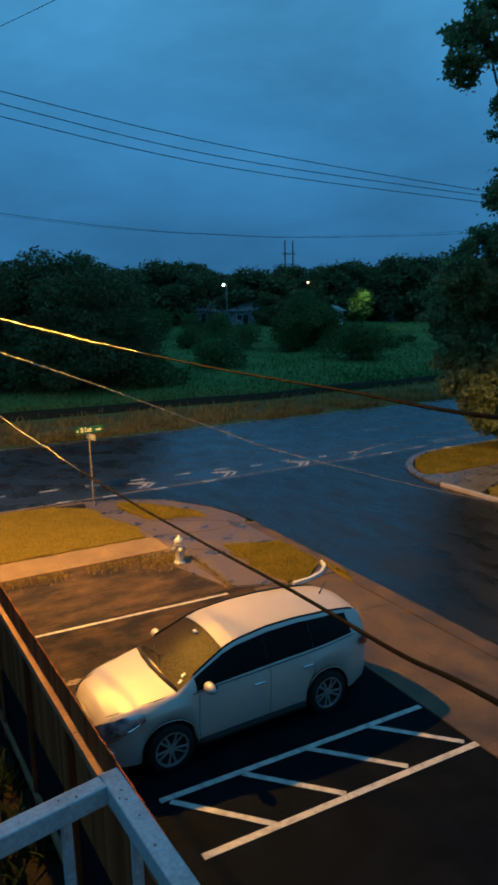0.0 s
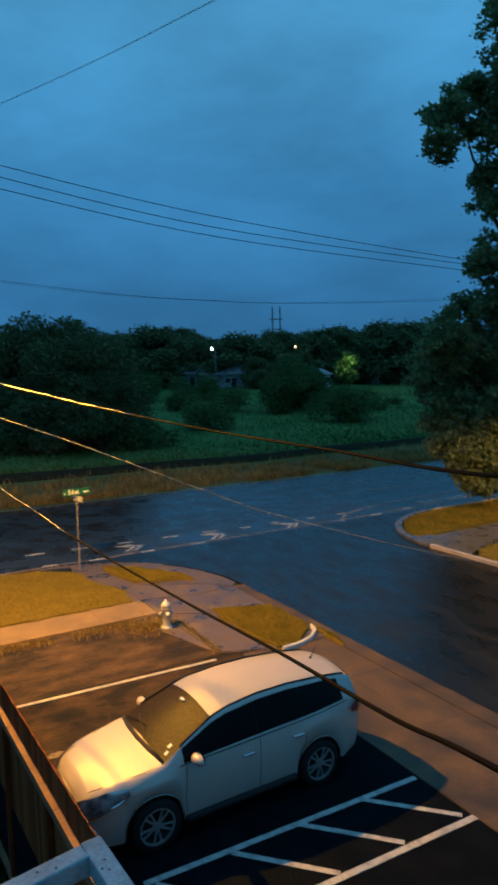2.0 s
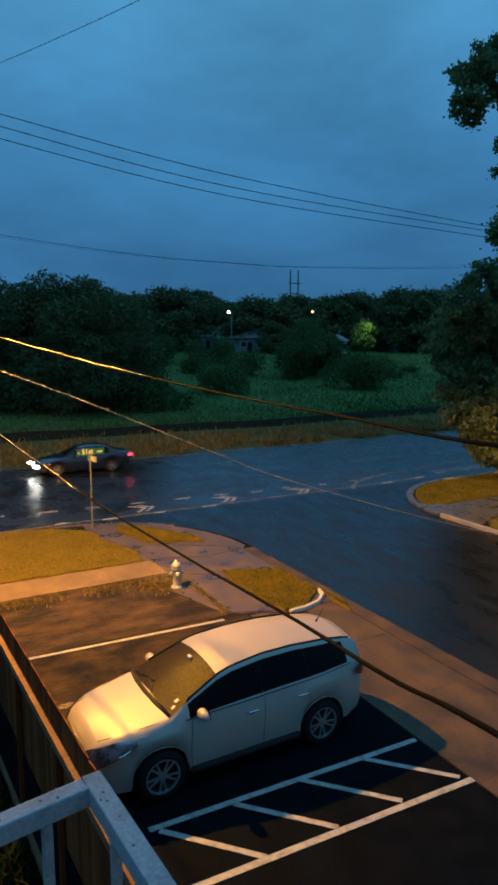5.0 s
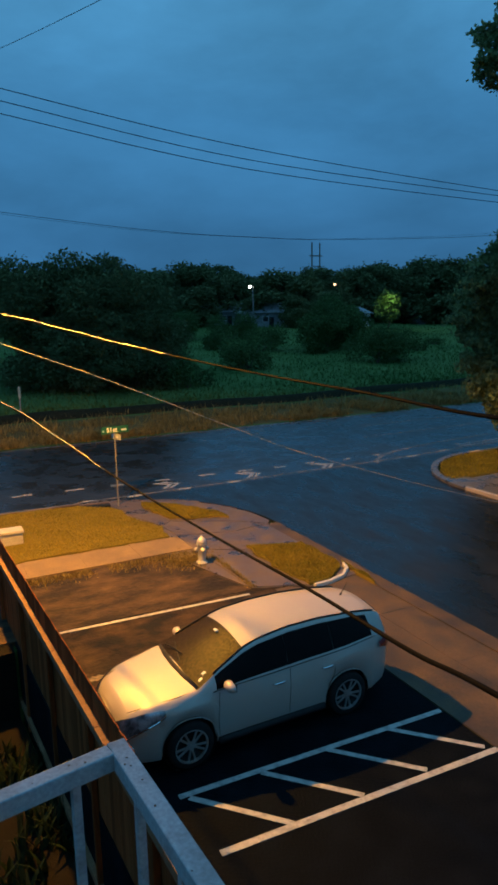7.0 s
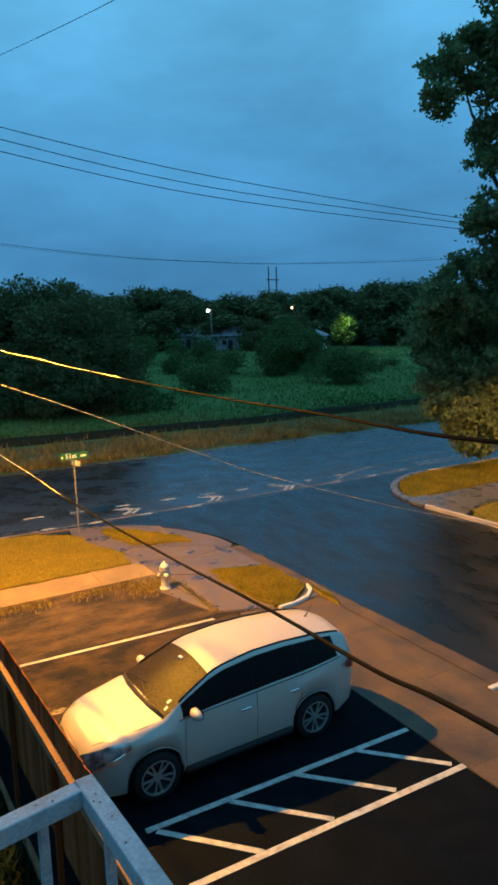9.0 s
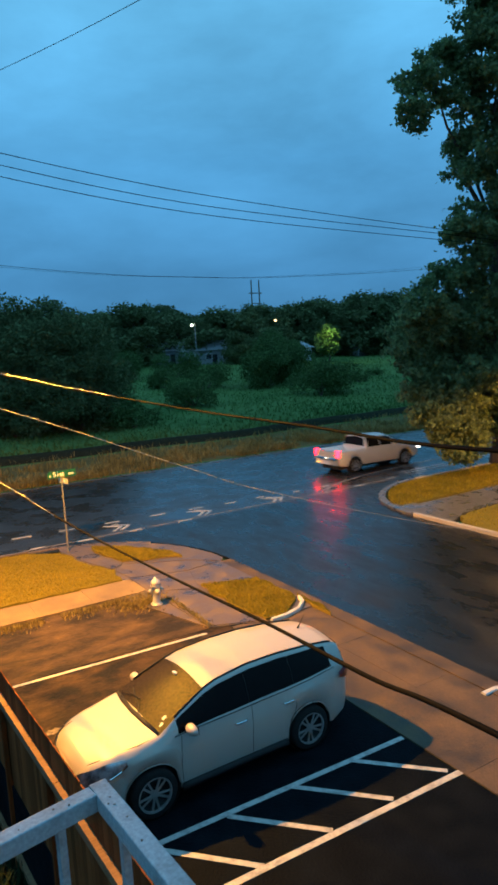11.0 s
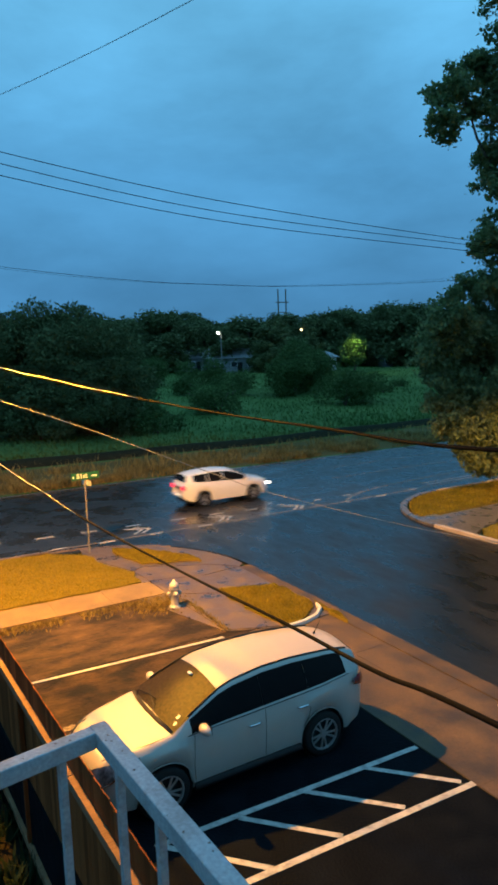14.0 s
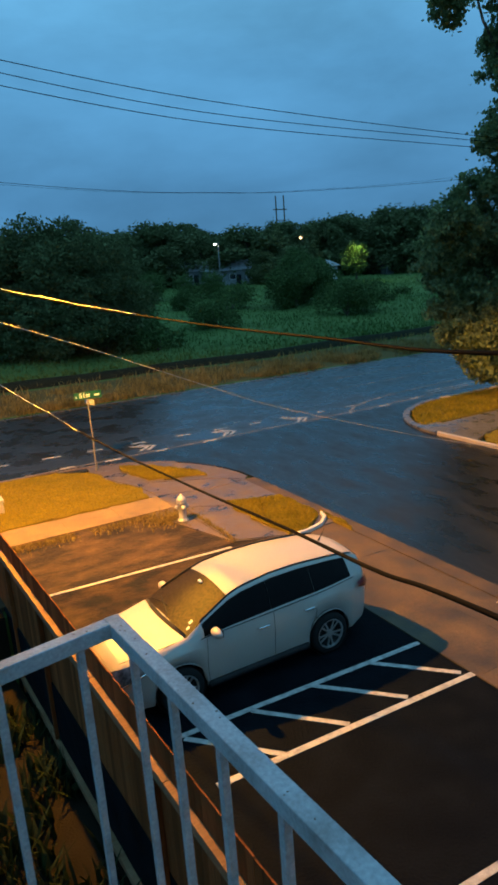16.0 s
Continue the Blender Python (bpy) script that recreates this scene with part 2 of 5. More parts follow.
M_LENS = mat("headlamp_lens", (0.46, 0.47, 0.50), (0.10, 0.105, 0.115), 0.16, metal=0.5, scale=6, fine=60, bump=0.1, coat=0.8, width=0.12)
M_REDLENS = mat("red_lamp_lens", (0.16, 0.010, 0.012), (0.10, 0.006, 0.008), 0.15, scale=10, fine=60, bump=0.05, coat=0.7)
M_HYDRANT = mat("silver_hydrant_paint", (0.60, 0.58, 0.53), (0.42, 0.40, 0.36), 0.45, metal=0.25, scale=9, fine=70, bump=0.25, depth=0.004)
M_GALV = mat("galvanised_steel", (0.28, 0.28, 0.28), (0.20, 0.20, 0.21), 0.5, metal=0.5, scale=9, fine=80, bump=0.1)
M_SIGN = mat("green_street_sign", (0.012, 0.10, 0.055), (0.010, 0.085, 0.048), 0.4, scale=6, fine=60, bump=0.0)
M_SIGNTXT = mat("sign_white", (0.66, 0.66, 0.62), (0.6, 0.6, 0.56), 0.4, scale=6, fine=60, bump=0.0)
M_SIGNPALE = mat("pale_sign_sheet", (0.42, 0.44, 0.34), (0.36, 0.38, 0.30), 0.4, scale=6, fine=60, bump=0.0)
M_BOX = mat("beige_utility_box", (0.46, 0.42, 0.33), (0.36, 0.33, 0.26), 0.6, scale=5, fine=50, bump=0.15, depth=0.004)
M_CABLE = mat("black_cable", (0.0045, 0.0043, 0.0040), (0.0065, 0.006, 0.0056), 0.75, scale=3, fine=30, bump=0.0, spec=0.02)
M_CABLEG = mat("grey_cable", (0.30, 0.28, 0.25), (0.20, 0.19, 0.17), 0.4, scale=3, fine=60, bump=0.2, depth=0.003)
M_GLINT_STRAND = mat("glint_aluminium_strand", (0.62, 0.61, 0.58), (0.42, 0.41, 0.39), 0.42, metal=0.7, scale=6, fine=60, bump=0.0)
M_POLE = mat("utility_pole_wood", (0.10, 0.075, 0.055), (0.16, 0.12, 0.09), 0.9, scale=2, fine=30, bump=0.6, stretch=(1, 1, 0.1))
M_HOUSE = mat("house_siding", (0.24, 0.25, 0.27), (0.20, 0.21, 0.23), 0.8, scale=1, fine=10, bump=0.2)
M_HOUSEW = mat("white_house_siding", (0.62, 0.64, 0.66), (0.56, 0.58, 0.6), 0.8, scale=1, fine=10, bump=0.2)
M_ROOF = mat("grey_shingle_roof", (0.30, 0.31, 0.33), (0.23, 0.235, 0.25), 0.9, scale=1.5, fine=8, bump=0.4, spec=0.2)
M_DARKPANE = mat("dark_pane", (0.02, 0.022, 0.026), (0.03, 0.03, 0.035), 0.1, scale=3, fine=20, bump=0.0)
G_HEAD = glow("headlight_glow", (1.0, 0.93, 0.78), 55.0)
G_HEADDIM = glow("side_light_glow", (1.0, 0.90, 0.80), 6.0)
G_TAIL = glow("tail_light_glow", (1.0, 0.05, 0.10), 9.0)
G_TAILBRIGHT = glow("brake_light_glow", (1.0, 0.003, 0.009), 34.0)
G_TAILDIM = glow("dim_tail_glow", (1.0, 0.03, 0.06), 1.4)
G_SODIUM = glow("sodium_glow", (1.0, 0.62, 0.25), 60.0)
G_FARLAMP = glow("far_lamp_glow", (1.0, 0.95, 0.72), 14.0)
G_FARDIM = glow("far_dim_glow", (1.0, 0.62, 0.30), 3.0)
G_PLATE = glow("plate_light_glow", (1.0, 0.85, 0.6), 2.5)


# ---- mesh helpers ----
def mesh_from(name, vf, smooth=False):
    v, f = vf
    me = bpy.data.meshes.new(name)
    me.from_pydata([tuple(p) for p in v], [], f)
    if smooth:
        me.polygons.foreach_set("use_smooth", [True] * len(me.polygons))
    me.update()
    return me


def part(name, vf, material, parent=None, label="", smooth=False, at=None):
    me = vf if isinstance(vf, bpy.types.Mesh) else mesh_from(name, vf, smooth)
    if not me.materials:
        me.materials.append(material)
    ob = new(name, me)
    if parent:
        ob.parent = parent
    if at is not None:
        ob.matrix_basis = at
    if label:
        ob["label"] = label
    return ob


def thing(name, label, category, at=None, group="", kind=""):
    ob = new(name)
    ob.empty_display_size = 0.2
    if at is not None:
        ob.matrix_basis = at
    return tagged(ob, label, category, group, kind)


def join(*many):
    V, F = [], []
    for v, f in many:
        o = len(V)
        V += [Vector(p) for p in v]
        F += [tuple(i + o for i in q) for q in f]
    return V, F


def moved(vf, m):
    return [m @ Vector(p) for p in vf[0]], vf[1]


def box(sx, sy, sz, c=(0, 0, 0), bevel=0.0):
    bm = bmesh.new()
    bmesh.ops.create_cube(bm, size=1)
    bmesh.ops.scale(bm, vec=(sx, sy, sz), verts=bm.verts)
    if bevel:
        bmesh.ops.bevel(bm, geom=list(bm.edges), offset=bevel, segments=2, affect="EDGES", profile=0.6)
    bmesh.ops.translate(bm, vec=c, verts=bm.verts)
    bm.verts.index_update()
    out = [v.co.copy() for v in bm.verts], [tuple(v.index for v in f.verts) for f in bm.faces]
    bm.free()
    return out


def prism(poly, z0, z1):
    n = len(poly)
    area = sum(poly[i][0] * poly[(i + 1) % n][1] - poly[(i + 1) % n][0] * poly[i][1] for i in range(n))
    if area < 0:
        poly = poly[::-1]
    V = [Vector((x, y, z0)) for x, y in poly] + [Vector((x, y, z1)) for x, y in poly]
    F = [tuple(range(n - 1, -1, -1)), tuple(range(n, 2 * n))]
    F += [(i, (i + 1) % n, n + (i + 1) % n, n + i) for i in range(n)]
    return V, F


def tube(pts, r, seg=8, cap=True):
    pts = [Vector(p) for p in pts]
    rad = r if hasattr(r, "__len__") else [r] * len(pts)
    V, F = [], []
    side = None
    for i, p in enumerate(pts):
        d = (pts[min(i + 1, len(pts) - 1)] - pts[max(i - 1, 0)]).normalized()
        if side is None:
            side = d.orthogonal().normalized()
        side = (side - d * side.dot(d)).normalized()
        up = d.cross(side)
        for k in range(seg):
            a = 2 * math.pi * k / seg
            V.append(p + (side * math.cos(a) + up * math.sin(a)) * rad[i])
    for i in range(len(pts) - 1):
        for k in range(seg):
            a, b = i * seg + k, i * seg + (k + 1) % seg
            F.append((a, b, b + seg, a + seg))
    if cap:
        F.append(tuple(range(seg - 1, -1, -1)))
        F.append(tuple(range((len(pts) - 1) * seg, len(pts) * seg)))
    return V, F


def lathe(profile, seg=24, axis="z", caps=(True, True)):
    V, F = [], []
    for r, h in profile:
        for k in range(seg):
            a = 2 * math.pi * k / seg
            x, y = r * math.cos(a), r * math.sin(a)
            V.append(Vector((x, y, h)) if axis == "z" else Vector((x, h, y)))
    n = len(profile)
    for i in range(n - 1):
        for k in range(seg):
            a, b = i * seg + k, i * seg + (k + 1) % seg
            F.append((a, b, b + seg, a + seg) if axis == "z" else (b, a, a + seg, b + seg))
    first, last = tuple(range(seg)), tuple(range((n - 1) * seg, n * seg))
    both = (first[::-1], last) if axis == "z" else (first, last[::-1])
    F += [f for f, on in zip(both, caps) if on]
    return V, F


def lerp_table(x, table):
    xs, ys = zip(*table)
    return float(np.interp(x, xs, ys))


def uvpoly(points):
    return [tuple(W(u, v)[:2]) for u, v in points]


def slab(name, points, z0, z1, material, label="", category="ground"):
    ob = part(name, prism(uvpoly(points), z0, z1), material)
    return tagged(ob, label, category, kind="structure")


def ground_z(u, v):
    """Height of the open ground."""
    z = lerp_table(v, [(-200, -0.1), (36.0, -0.1), (36.6, -0.02), (38.5, 0.12), (43.1, 0.36), (43.9, 0.72), (47, 0.90), (50, 1.0), (150, 5.4), (260, 7.2), (900, 7.6)])
    if v < 13.6 and u < 7.1:
        z = -1.8
    if v > 37:
        k = min(1, (v - 37) / 10)
        z += k * 0.10 * math.sin(u * 0.21 + v * 0.13) + k * 0.06 * math.sin(u * 0.5 - v * 0.33)
    return z


# ---- ground, roads, kerbs ----
def build_ground():
    us = sorted(set([7.05, 7.15, -700, -400, -250, -160] + list(range(-110, 200, 3)) + [240, 320, 450, 700]))
    vs = sorted(set([-250, -120, -60, -30, 0, 13.5, 13.7, 20, 36, 36.3, 36.6, 37, 38, 39, 40.5, 42, 42.9, 43.1, 43.3, 43.5, 43.7, 43.9, 44.2, 45, 46, 47, 48, 49]
                    + list(range(50, 150, 3)) + [160, 175, 200, 230, 260, 320, 450, 700, 1200]))
    V = [W(u, v, ground_z(u, v)) for v in vs for u in us]
    nu = len(us)
    F = [(j * nu + i, j * nu + i + 1, (j + 1) * nu + i + 1, (j + 1) * nu + i) for j in range(len(vs) - 1) for i in range(nu - 1)]
    ob = part("ground", (V, F), M_GROUND, smooth=True)
    tagged(ob, "dark green meadow ground rising gently to the houses", "ground", kind="structure")


def arc(cu, cv, r, a0, a1, n=10):
    return [(cu + r * math.cos(radians(a0 + (a1 - a0) * i / n)), cv + r * math.sin(radians(a0 + (a1 - a0) * i / n))) for i in range(n + 1)]


build_ground()
slab("road", [(-160, 23.4), (220, 23.4), (220, 36.5), (-160, 36.5)], -0.12, 0.0, M_ROAD, "wide wet dark asphalt road with painted lanes", "road")
# side street with flared corners
CORNER_L = arc(5.2, 18.7, 5.25, 90, 0, 12)
CORNER_R = arc(23.6, 18.4, 5.0, 180, 90, 12)
slab("side_street", [(10.45, -60), (10.45, 18.7)] + CORNER_L[::-1][1:] + [(4.0, 23.95), (4.0, 24.0), (25.0, 24.0), (25.0, 23.4)] + CORNER_R[::-1][1:] + [(18.6, 18.4), (18.6, -60)],
     -0.12, 0.004, M_STREET, "wet worn asphalt side street joining the main road", "road")
slab("parking_lot", [(2.12, -40), (7.65, -40), (7.65, 13.9), (1.48, 13.9), (1.85, 5.7)], -1.75, 0.002, M_LOT, "damp asphalt parking lot, coloured blue-black for shade", "parking lot")
slab("old_lot", [(1.72, 9.2), (7.63, 9.2), (7.63, 13.88), (1.5, 13.88)], -0.1, 0.006, M_OLDLOT, "stained older lot asphalt with brown patches", "parking lot")
slab("old_lot_edge", [(-30, 13.9), (7.3, 13.9), (7.0, 17.3), (-30, 17.3)], -0.12, 0.006, M_DIRT, "old asphalt strip covered with brown silt and dead grass", "pavement")
# yard floor and end bank both carry the painted shade tone
slab("yard_ground", [(-40, -40), (1.95, -40), (1.9, 5), (1.40, 13.6), (-40, 13.6)], -1.75, -1.5, M_YARD, "bare yard soil behind the fence, coloured dark for shade", "ground")
slab("yard_bank", [(-40, 13.42), (1.41, 13.42), (1.41, 13.88), (-40, 13.88)], -1.75, -0.01, M_YARD, "soil bank at the end of the yard, coloured dark for shade", "ground")
slab("side_verge", [(18.8, -60), (60, -60), (60, 17.2), (19.6, 16.9), (18.8, 15.5)], -0.1, 0.11, M_SOIL_AMBER, "lawn soil beside the side street", "ground")


def slabs_of(name, cells, z0, z1, material, label):
    """A pavement base with its cast bays as pieces."""
    base = None
    for k, cell in enumerate(cells):
        cu, cv = sum(p[0] for p in cell) / len(cell), sum(p[1] for p in cell) / len(cell)
        shrunk = []
        for p in cell:
            d = math.hypot(p[0] - cu, p[1] - cv)
            s = 1 - 0.004 / d
            shrunk.append((cu + (p[0] - cu) * s, cv + (p[1] - cv) * s))
        z = z1 + random.uniform(-0.004, 0.004)
        if base is None:
            base = thing(name, label, "pavement", kind="structure")
        part("concrete_bay", prism(uvpoly(shrunk), z0, z), material, base)
    return base


# apron between the lot and the side street, cast in bays
bays = []
for k in range(-8, 5):
    v0, v1 = 1.6 + k * 2.45 + 2.2, 1.6 + (k + 1) * 2.45 + 2.2
    for a, b in ((7.67, 9.05), (9.05, 10.0)):
        if v1 <= 13.8:
            bays.append([(a, v0), (b, v0), (b, v1), (a, v1)])
slabs_of("driveway_apron", bays, -0.12, 0.012, M_CONC, "worn tan concrete driveway apron, damp in places")
slab("apron_joint_bed", [(7.64, -18), (10.02, -18), (10.02, 13.75), (7.64, 13.75)], -0.12, -0.004, M_BALLAST, "dark bed in the apron joints", "pavement")
slab("gutter", [(10.02, -60), (10.43, -60), (10.43, 18.4), (10.02, 18.4)], -0.12, 0.03, M_CONC, "rolled concrete gutter edge of the side street", "kerb")
# sidewalk along the main road
walk_bays = [[(7.0 - (k + 1) * 1.55, 17.35), (7.0 - k * 1.55, 17.35), (7.0 - k * 1.55, 18.62), (7.0 - (k + 1) * 1.55, 18.72)] for k in range(12)]
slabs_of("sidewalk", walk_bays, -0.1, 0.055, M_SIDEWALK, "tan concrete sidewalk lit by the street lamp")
slab("corner_bed", [(6.2, 17.3), (7.2, 13.9), (8.6, 13.3), (10.02, 13.4), (10.02, 18.4)] + arc(5.2, 18.7, 5.1, 0, 78, 10) + [(6.1, 22.6)], -0.1, 0.03, M_CONCWET, "wet concrete at the street corner", "pavement")
path_bays = [[(7.05, 17.3), (8.3, 16.5), (8.75, 18.2), (7.05, 18.7)], [(7.05, 18.75), (8.75, 18.25), (9.9, 18.4), (9.3, 19.1), (7.4, 20.2), (6.95, 19.9)],
             [(7.2, 13.95), (8.5, 13.4), (8.25, 16.45), (7.05, 17.25)], [(6.95, 19.95), (7.4, 20.3), (7.0, 22.3), (6.35, 22.6), (6.45, 21.4)],
             [(8.4, 16.85), (10.0, 16.2), (10.0, 18.3), (8.8, 18.2)], [(7.45, 20.25), (9.35, 19.15), (10.0, 18.45), (9.6, 20.4), (9.0, 19.7)]]
slabs_of("corner_path", path_bays, -0.1, 0.045, M_CONCWET, "wet concrete path and ramp at the street corner")
island_bays = [[(20.0 + 1.9 * k, 17.2 + 0.1 * k), (21.9 + 1.9 * k, 17.3 + 0.1 * k), (21.9 + 1.9 * k, 19.5 + 0.03 * k), (20.0 + 1.9 * k, 19.45 + 0.03 * k)] for k in range(9)]
island_bays.insert(0, [(18.85, 16.6), (19.98, 17.1), (19.98, 19.6), (19.0, 20.2)])
slabs_of("far_sidewalk", island_bays, -0.1, 0.09, M_CONCPALE, "wet grey concrete sidewalk across the side street")


def kerb_run(pts, w=0.16, z=0.13, name="kerb", material=None, label="low concrete kerb"):
    """A kerb as a swept box along plan points."""
    V, F = [], []
    p = [W(u, v) for u, v in pts]
    for i, q in enumerate(p):
        d = (p[min(i + 1, len(p) - 1)] - p[max(i - 1, 0)]).normalized()
        s = Vector((-d.y, d.x, 0)) * w / 2
        for k, (o, h) in enumerate(((s, -0.1), (s, z - 0.02), (s * 0.7, z), (s * -0.7, z), (-s, z - 0.02), (-s, -0.1))):
            V.append(q + o + Vector((0, 0, h)))
    for i in range(len(p) - 1):
        for k in range(5):
            a = i * 6 + k
            F.append((a, a + 1, a + 7, a + 6))
    n = (len(p) - 1) * 6
    F += [tuple(range(5, -1, -1)), tuple(range(n, n + 6))]
    return tagged(part(name, (V, F), material or M_KERB), label, "kerb", kind="structure")


kerb_run(arc(5.2, 18.7, 5.2, 90, 40, 10), 0.16, 0.034, name="kerb_corner", material=M_CONCWET)
kerb_run([(-120, 23.9), (5.2, 23.9)], 0.16, 0.09, name="kerb_road", material=M_CONCWET)
kerb_run(arc(23.6, 18.4, 4.85, 180, 90, 14), 0.3, 0.12, name="kerb_island", material=M_CONCPALE, label="wide wet concrete kerb round the corner")
kerb_run([(23.6, 23.25), (70, 23.5)], name="kerb_island_road")
kerb_run([(18.72, 18.4), (18.72, -60)], name="kerb_side_street", label="pale concrete kerb along the side street")
kerb_run([(8.62, 13.22), (9.1, 13.25), (9.6, 13.42), (9.95, 13.75), (10.1, 14.1)], 0.10, 0.11, name="kerb_white", material=M_KERBW, label="white painted kerb nose beside the lawn")
kerb_run([(9.85, 7.72), (10.2, 7.72), (10.5, 7.52), (10.68, 7.15), (10.66, 6.8), (10.45, 6.5)], 0.13, 0.06, name="kerb_arc", material=M_KERBW, label="curved white painted kerb nose on the apron")

LAWNS = {
    "lawn_corner": [(-30, 18.85), (6.75, 18.65), (6.9, 19.7), (6.3, 21.3), (6.2, 22.6), (5.0, 23.6), (2.8, 23.8), (-30, 23.8)],
    "lawn_strip": [(7.1, 22.35), (7.5, 20.55), (9.0, 19.85), (9.25, 19.6), (9.1, 20.6), (8.2, 22.0), (7.2, 22.9)],
    "lawn_triangle": [(8.45, 16.7), (8.35, 14.5), (8.55, 13.35), (9.1, 13.4), (9.9, 13.95), (10.05, 14.4), (10.0, 16.1), (9.6, 16.25)],
    "lawn_sliver": [(10.12, 14.3), (10.2, 13.1), (10.0, 12.6), (9.98, 13.6)],
    "lawn_island": arc(23.6, 18.4, 4.6, 163, 90, 10) + [(45, 23.2), (45, 20.3), (28, 19.85), (20, 19.65)],
    "lawn_verge": [(19.0, 16.3), (20.2, 17.1), (28, 17.6), (45, 18.2), (45, 4), (18.95, 4)],
}


def ragged(pts, amp=0.07, step=0.22):
    """A plan outline with an uneven, overgrown edge."""
    out = []
    for i, a in enumerate(pts):
        b = pts[(i + 1) % len(pts)]
        length = math.hypot(b[0] - a[0], b[1] - a[1])
        n = max(1, min(120, int(length / step)))
        nu, nv = -(b[1] - a[1]) / length, (b[0] - a[0]) / length
        for k in range(n):
            u, v = a[0] + (b[0] - a[0]) * k / n, a[1] + (b[1] - a[1]) * k / n
            o = amp * (noise.noise(Vector((u * 2.1, v * 2.1, 0))) + 0.6 * noise.noise(Vector((u * 6.3, v * 6.3, 4.0))))
            out.append((u + nu * o, v + nv * o))
    return out


for name in LAWNS:
    LAWNS[name] = ragged(LAWNS[name], 0.05 if name in ("lawn_island", "lawn_verge") else 0.13)
for name, pts in LAWNS.items():
    slab(name, pts, -0.1, 0.095, M_SOIL_AMBER, "lawn turf with the street lamp's amber in its colour", "lawn")


# ---- painted markings ----
def paint(name, pts, material=None, z=0.008, label="white painted road marking"):
    return tagged(part(name, prism(uvpoly(pts), 0.0, z), material or M_WHITE), label, "road marking", kind="structure")


def stripe(a, b, w, material=None, z=0.008, name="painted_line", label="white painted line"):
    d = Vector((b[0] - a[0], b[1] - a[1])).normalized()
    n = Vector((-d.y, d.x)) * w / 2
    return paint(name, [(a[0] + n.x, a[1] + n.y), (b[0] + n.x, b[1] + n.y), (b[0] - n.x, b[1] - n.y), (a[0] - n.x, a[1] - n.y)], material, z, label)


stripe((2.85, 7.72), (7.62, 7.60), 0.10, name="stall_line", label="white parking stall line with chipped edges")
stripe((2.95, 6.49), (7.85, 6.36), 0.11, name="stall_line", label="white parking stall line with chipped edges")
stripe((3.0, 3.62), (7.6, 3.5), 0.10, name="stall_line", label="white parking stall line")
for k in range(4):
    u = 2.98 + 1.163 * k
    stripe((u, 7.64), (u + 1.06, 6.50), 0.095, z=0.0065, name="hatch_bar", label="white hatch bar of the access aisle")
stripe((2.1, 13.83), (7.0, 13.66), 0.095, z=0.011, name="stall_line", label="white parking stall line")
for a, b, v0, v1 in ((-9.2, -7.9, 26.6, 26.6), (3.2, 3.95, 26.5, 26.5), (5.2, 5.95, 26.35, 26.32), (7.0, 7.65, 26.2, 26.18), (8.85, 9.5, 26.1, 26.05), (10.8, 11.5, 25.95, 25.9),
                     (12.6, 13.3, 25.85, 25.8), (14.3, 14.85, 25.6, 25.57), (15.95, 16.35, 25.65, 25.62), (17.9, 18.25, 25.45, 25.4), (19.6, 20.0, 25.42, 25.38)):
    stripe((a, v0), (b, v1), 0.13, z=0.007, name="lane_dash", label="short white lane dash")
for a, b, v0 in ((5.4, 5.95, 24.35), (7.1, 7.75, 24.15), (9.2, 9.7, 24.2), (11.3, 11.9, 24.2), (20.7, 21.3, 24.3), (22.9, 23.5, 24.5)):
    stripe((a, v0), (b, v0), 0.12, z=0.009, name="lane_dash", label="short white lane dash")
stripe((-60, 24.1), (19.0, 24.3), 0.10, M_FAINT, 0.0062, "edge_line", "worn pale edge line")
stripe((19.0, 24.3), (30, 24.75), 0.09, M_FAINT, 0.0062, "edge_line", "worn pale edge line")
stripe((-150, 36.2), (200, 36.2), 0.12, M_FAINT, 0.0062, "edge_line", "worn pale edge line")
for k in range(7):
    p0, p1 = [(18.7, 23.9), (19.2, 24.6), (20.0, 25.2), (21.2, 25.7), (22.8, 26.1), (24.6, 26.35), (27.5, 26.6), (31.0, 26.8)][k:k + 2]
    stripe(p0, p1, 0.15, M_FAINT, 0.0066 + 0.0001 * k, "curved_line", "worn curved lane line")
stripe((24.6, 25.35), (40, 25.5), 0.10, z=0.007, name="double_line", label="white double lane line")
stripe((24.6, 24.95), (40, 25.1), 0.10, z=0.007, name="double_line", label="white double lane line")
stripe((22, 29.6), (60, 30.1), 0.10, M_FAINT, 0.0063, "lane_line", "worn pale lane line")
stripe((24, 32.6), (60, 33.0), 0.10, M_FAINT, 0.0063, "lane_line", "worn pale lane line")


def stain(u, v, r, seed):
    """A thin dried patch with an uneven edge."""
    q = random.Random(seed)
    pts = [(u + 1.7 * r * math.cos(a) * q.uniform(0.5, 1.15), v + r * math.sin(a) * q.uniform(0.5, 1.15)) for a in np.linspace(0, 2 * math.pi, 19)[:-1]]
    paint("dried_stain", pts, M_STAIN, 0.0105, "pale dried stain on the lot asphalt")


for k, (u, v, r) in enumerate(((2.35, 11.75, 0.10), (2.62, 11.55, 0.13), (2.2, 12.05, 0.06), (2.95, 11.6, 0.06))):
    stain(u, v, r, k)


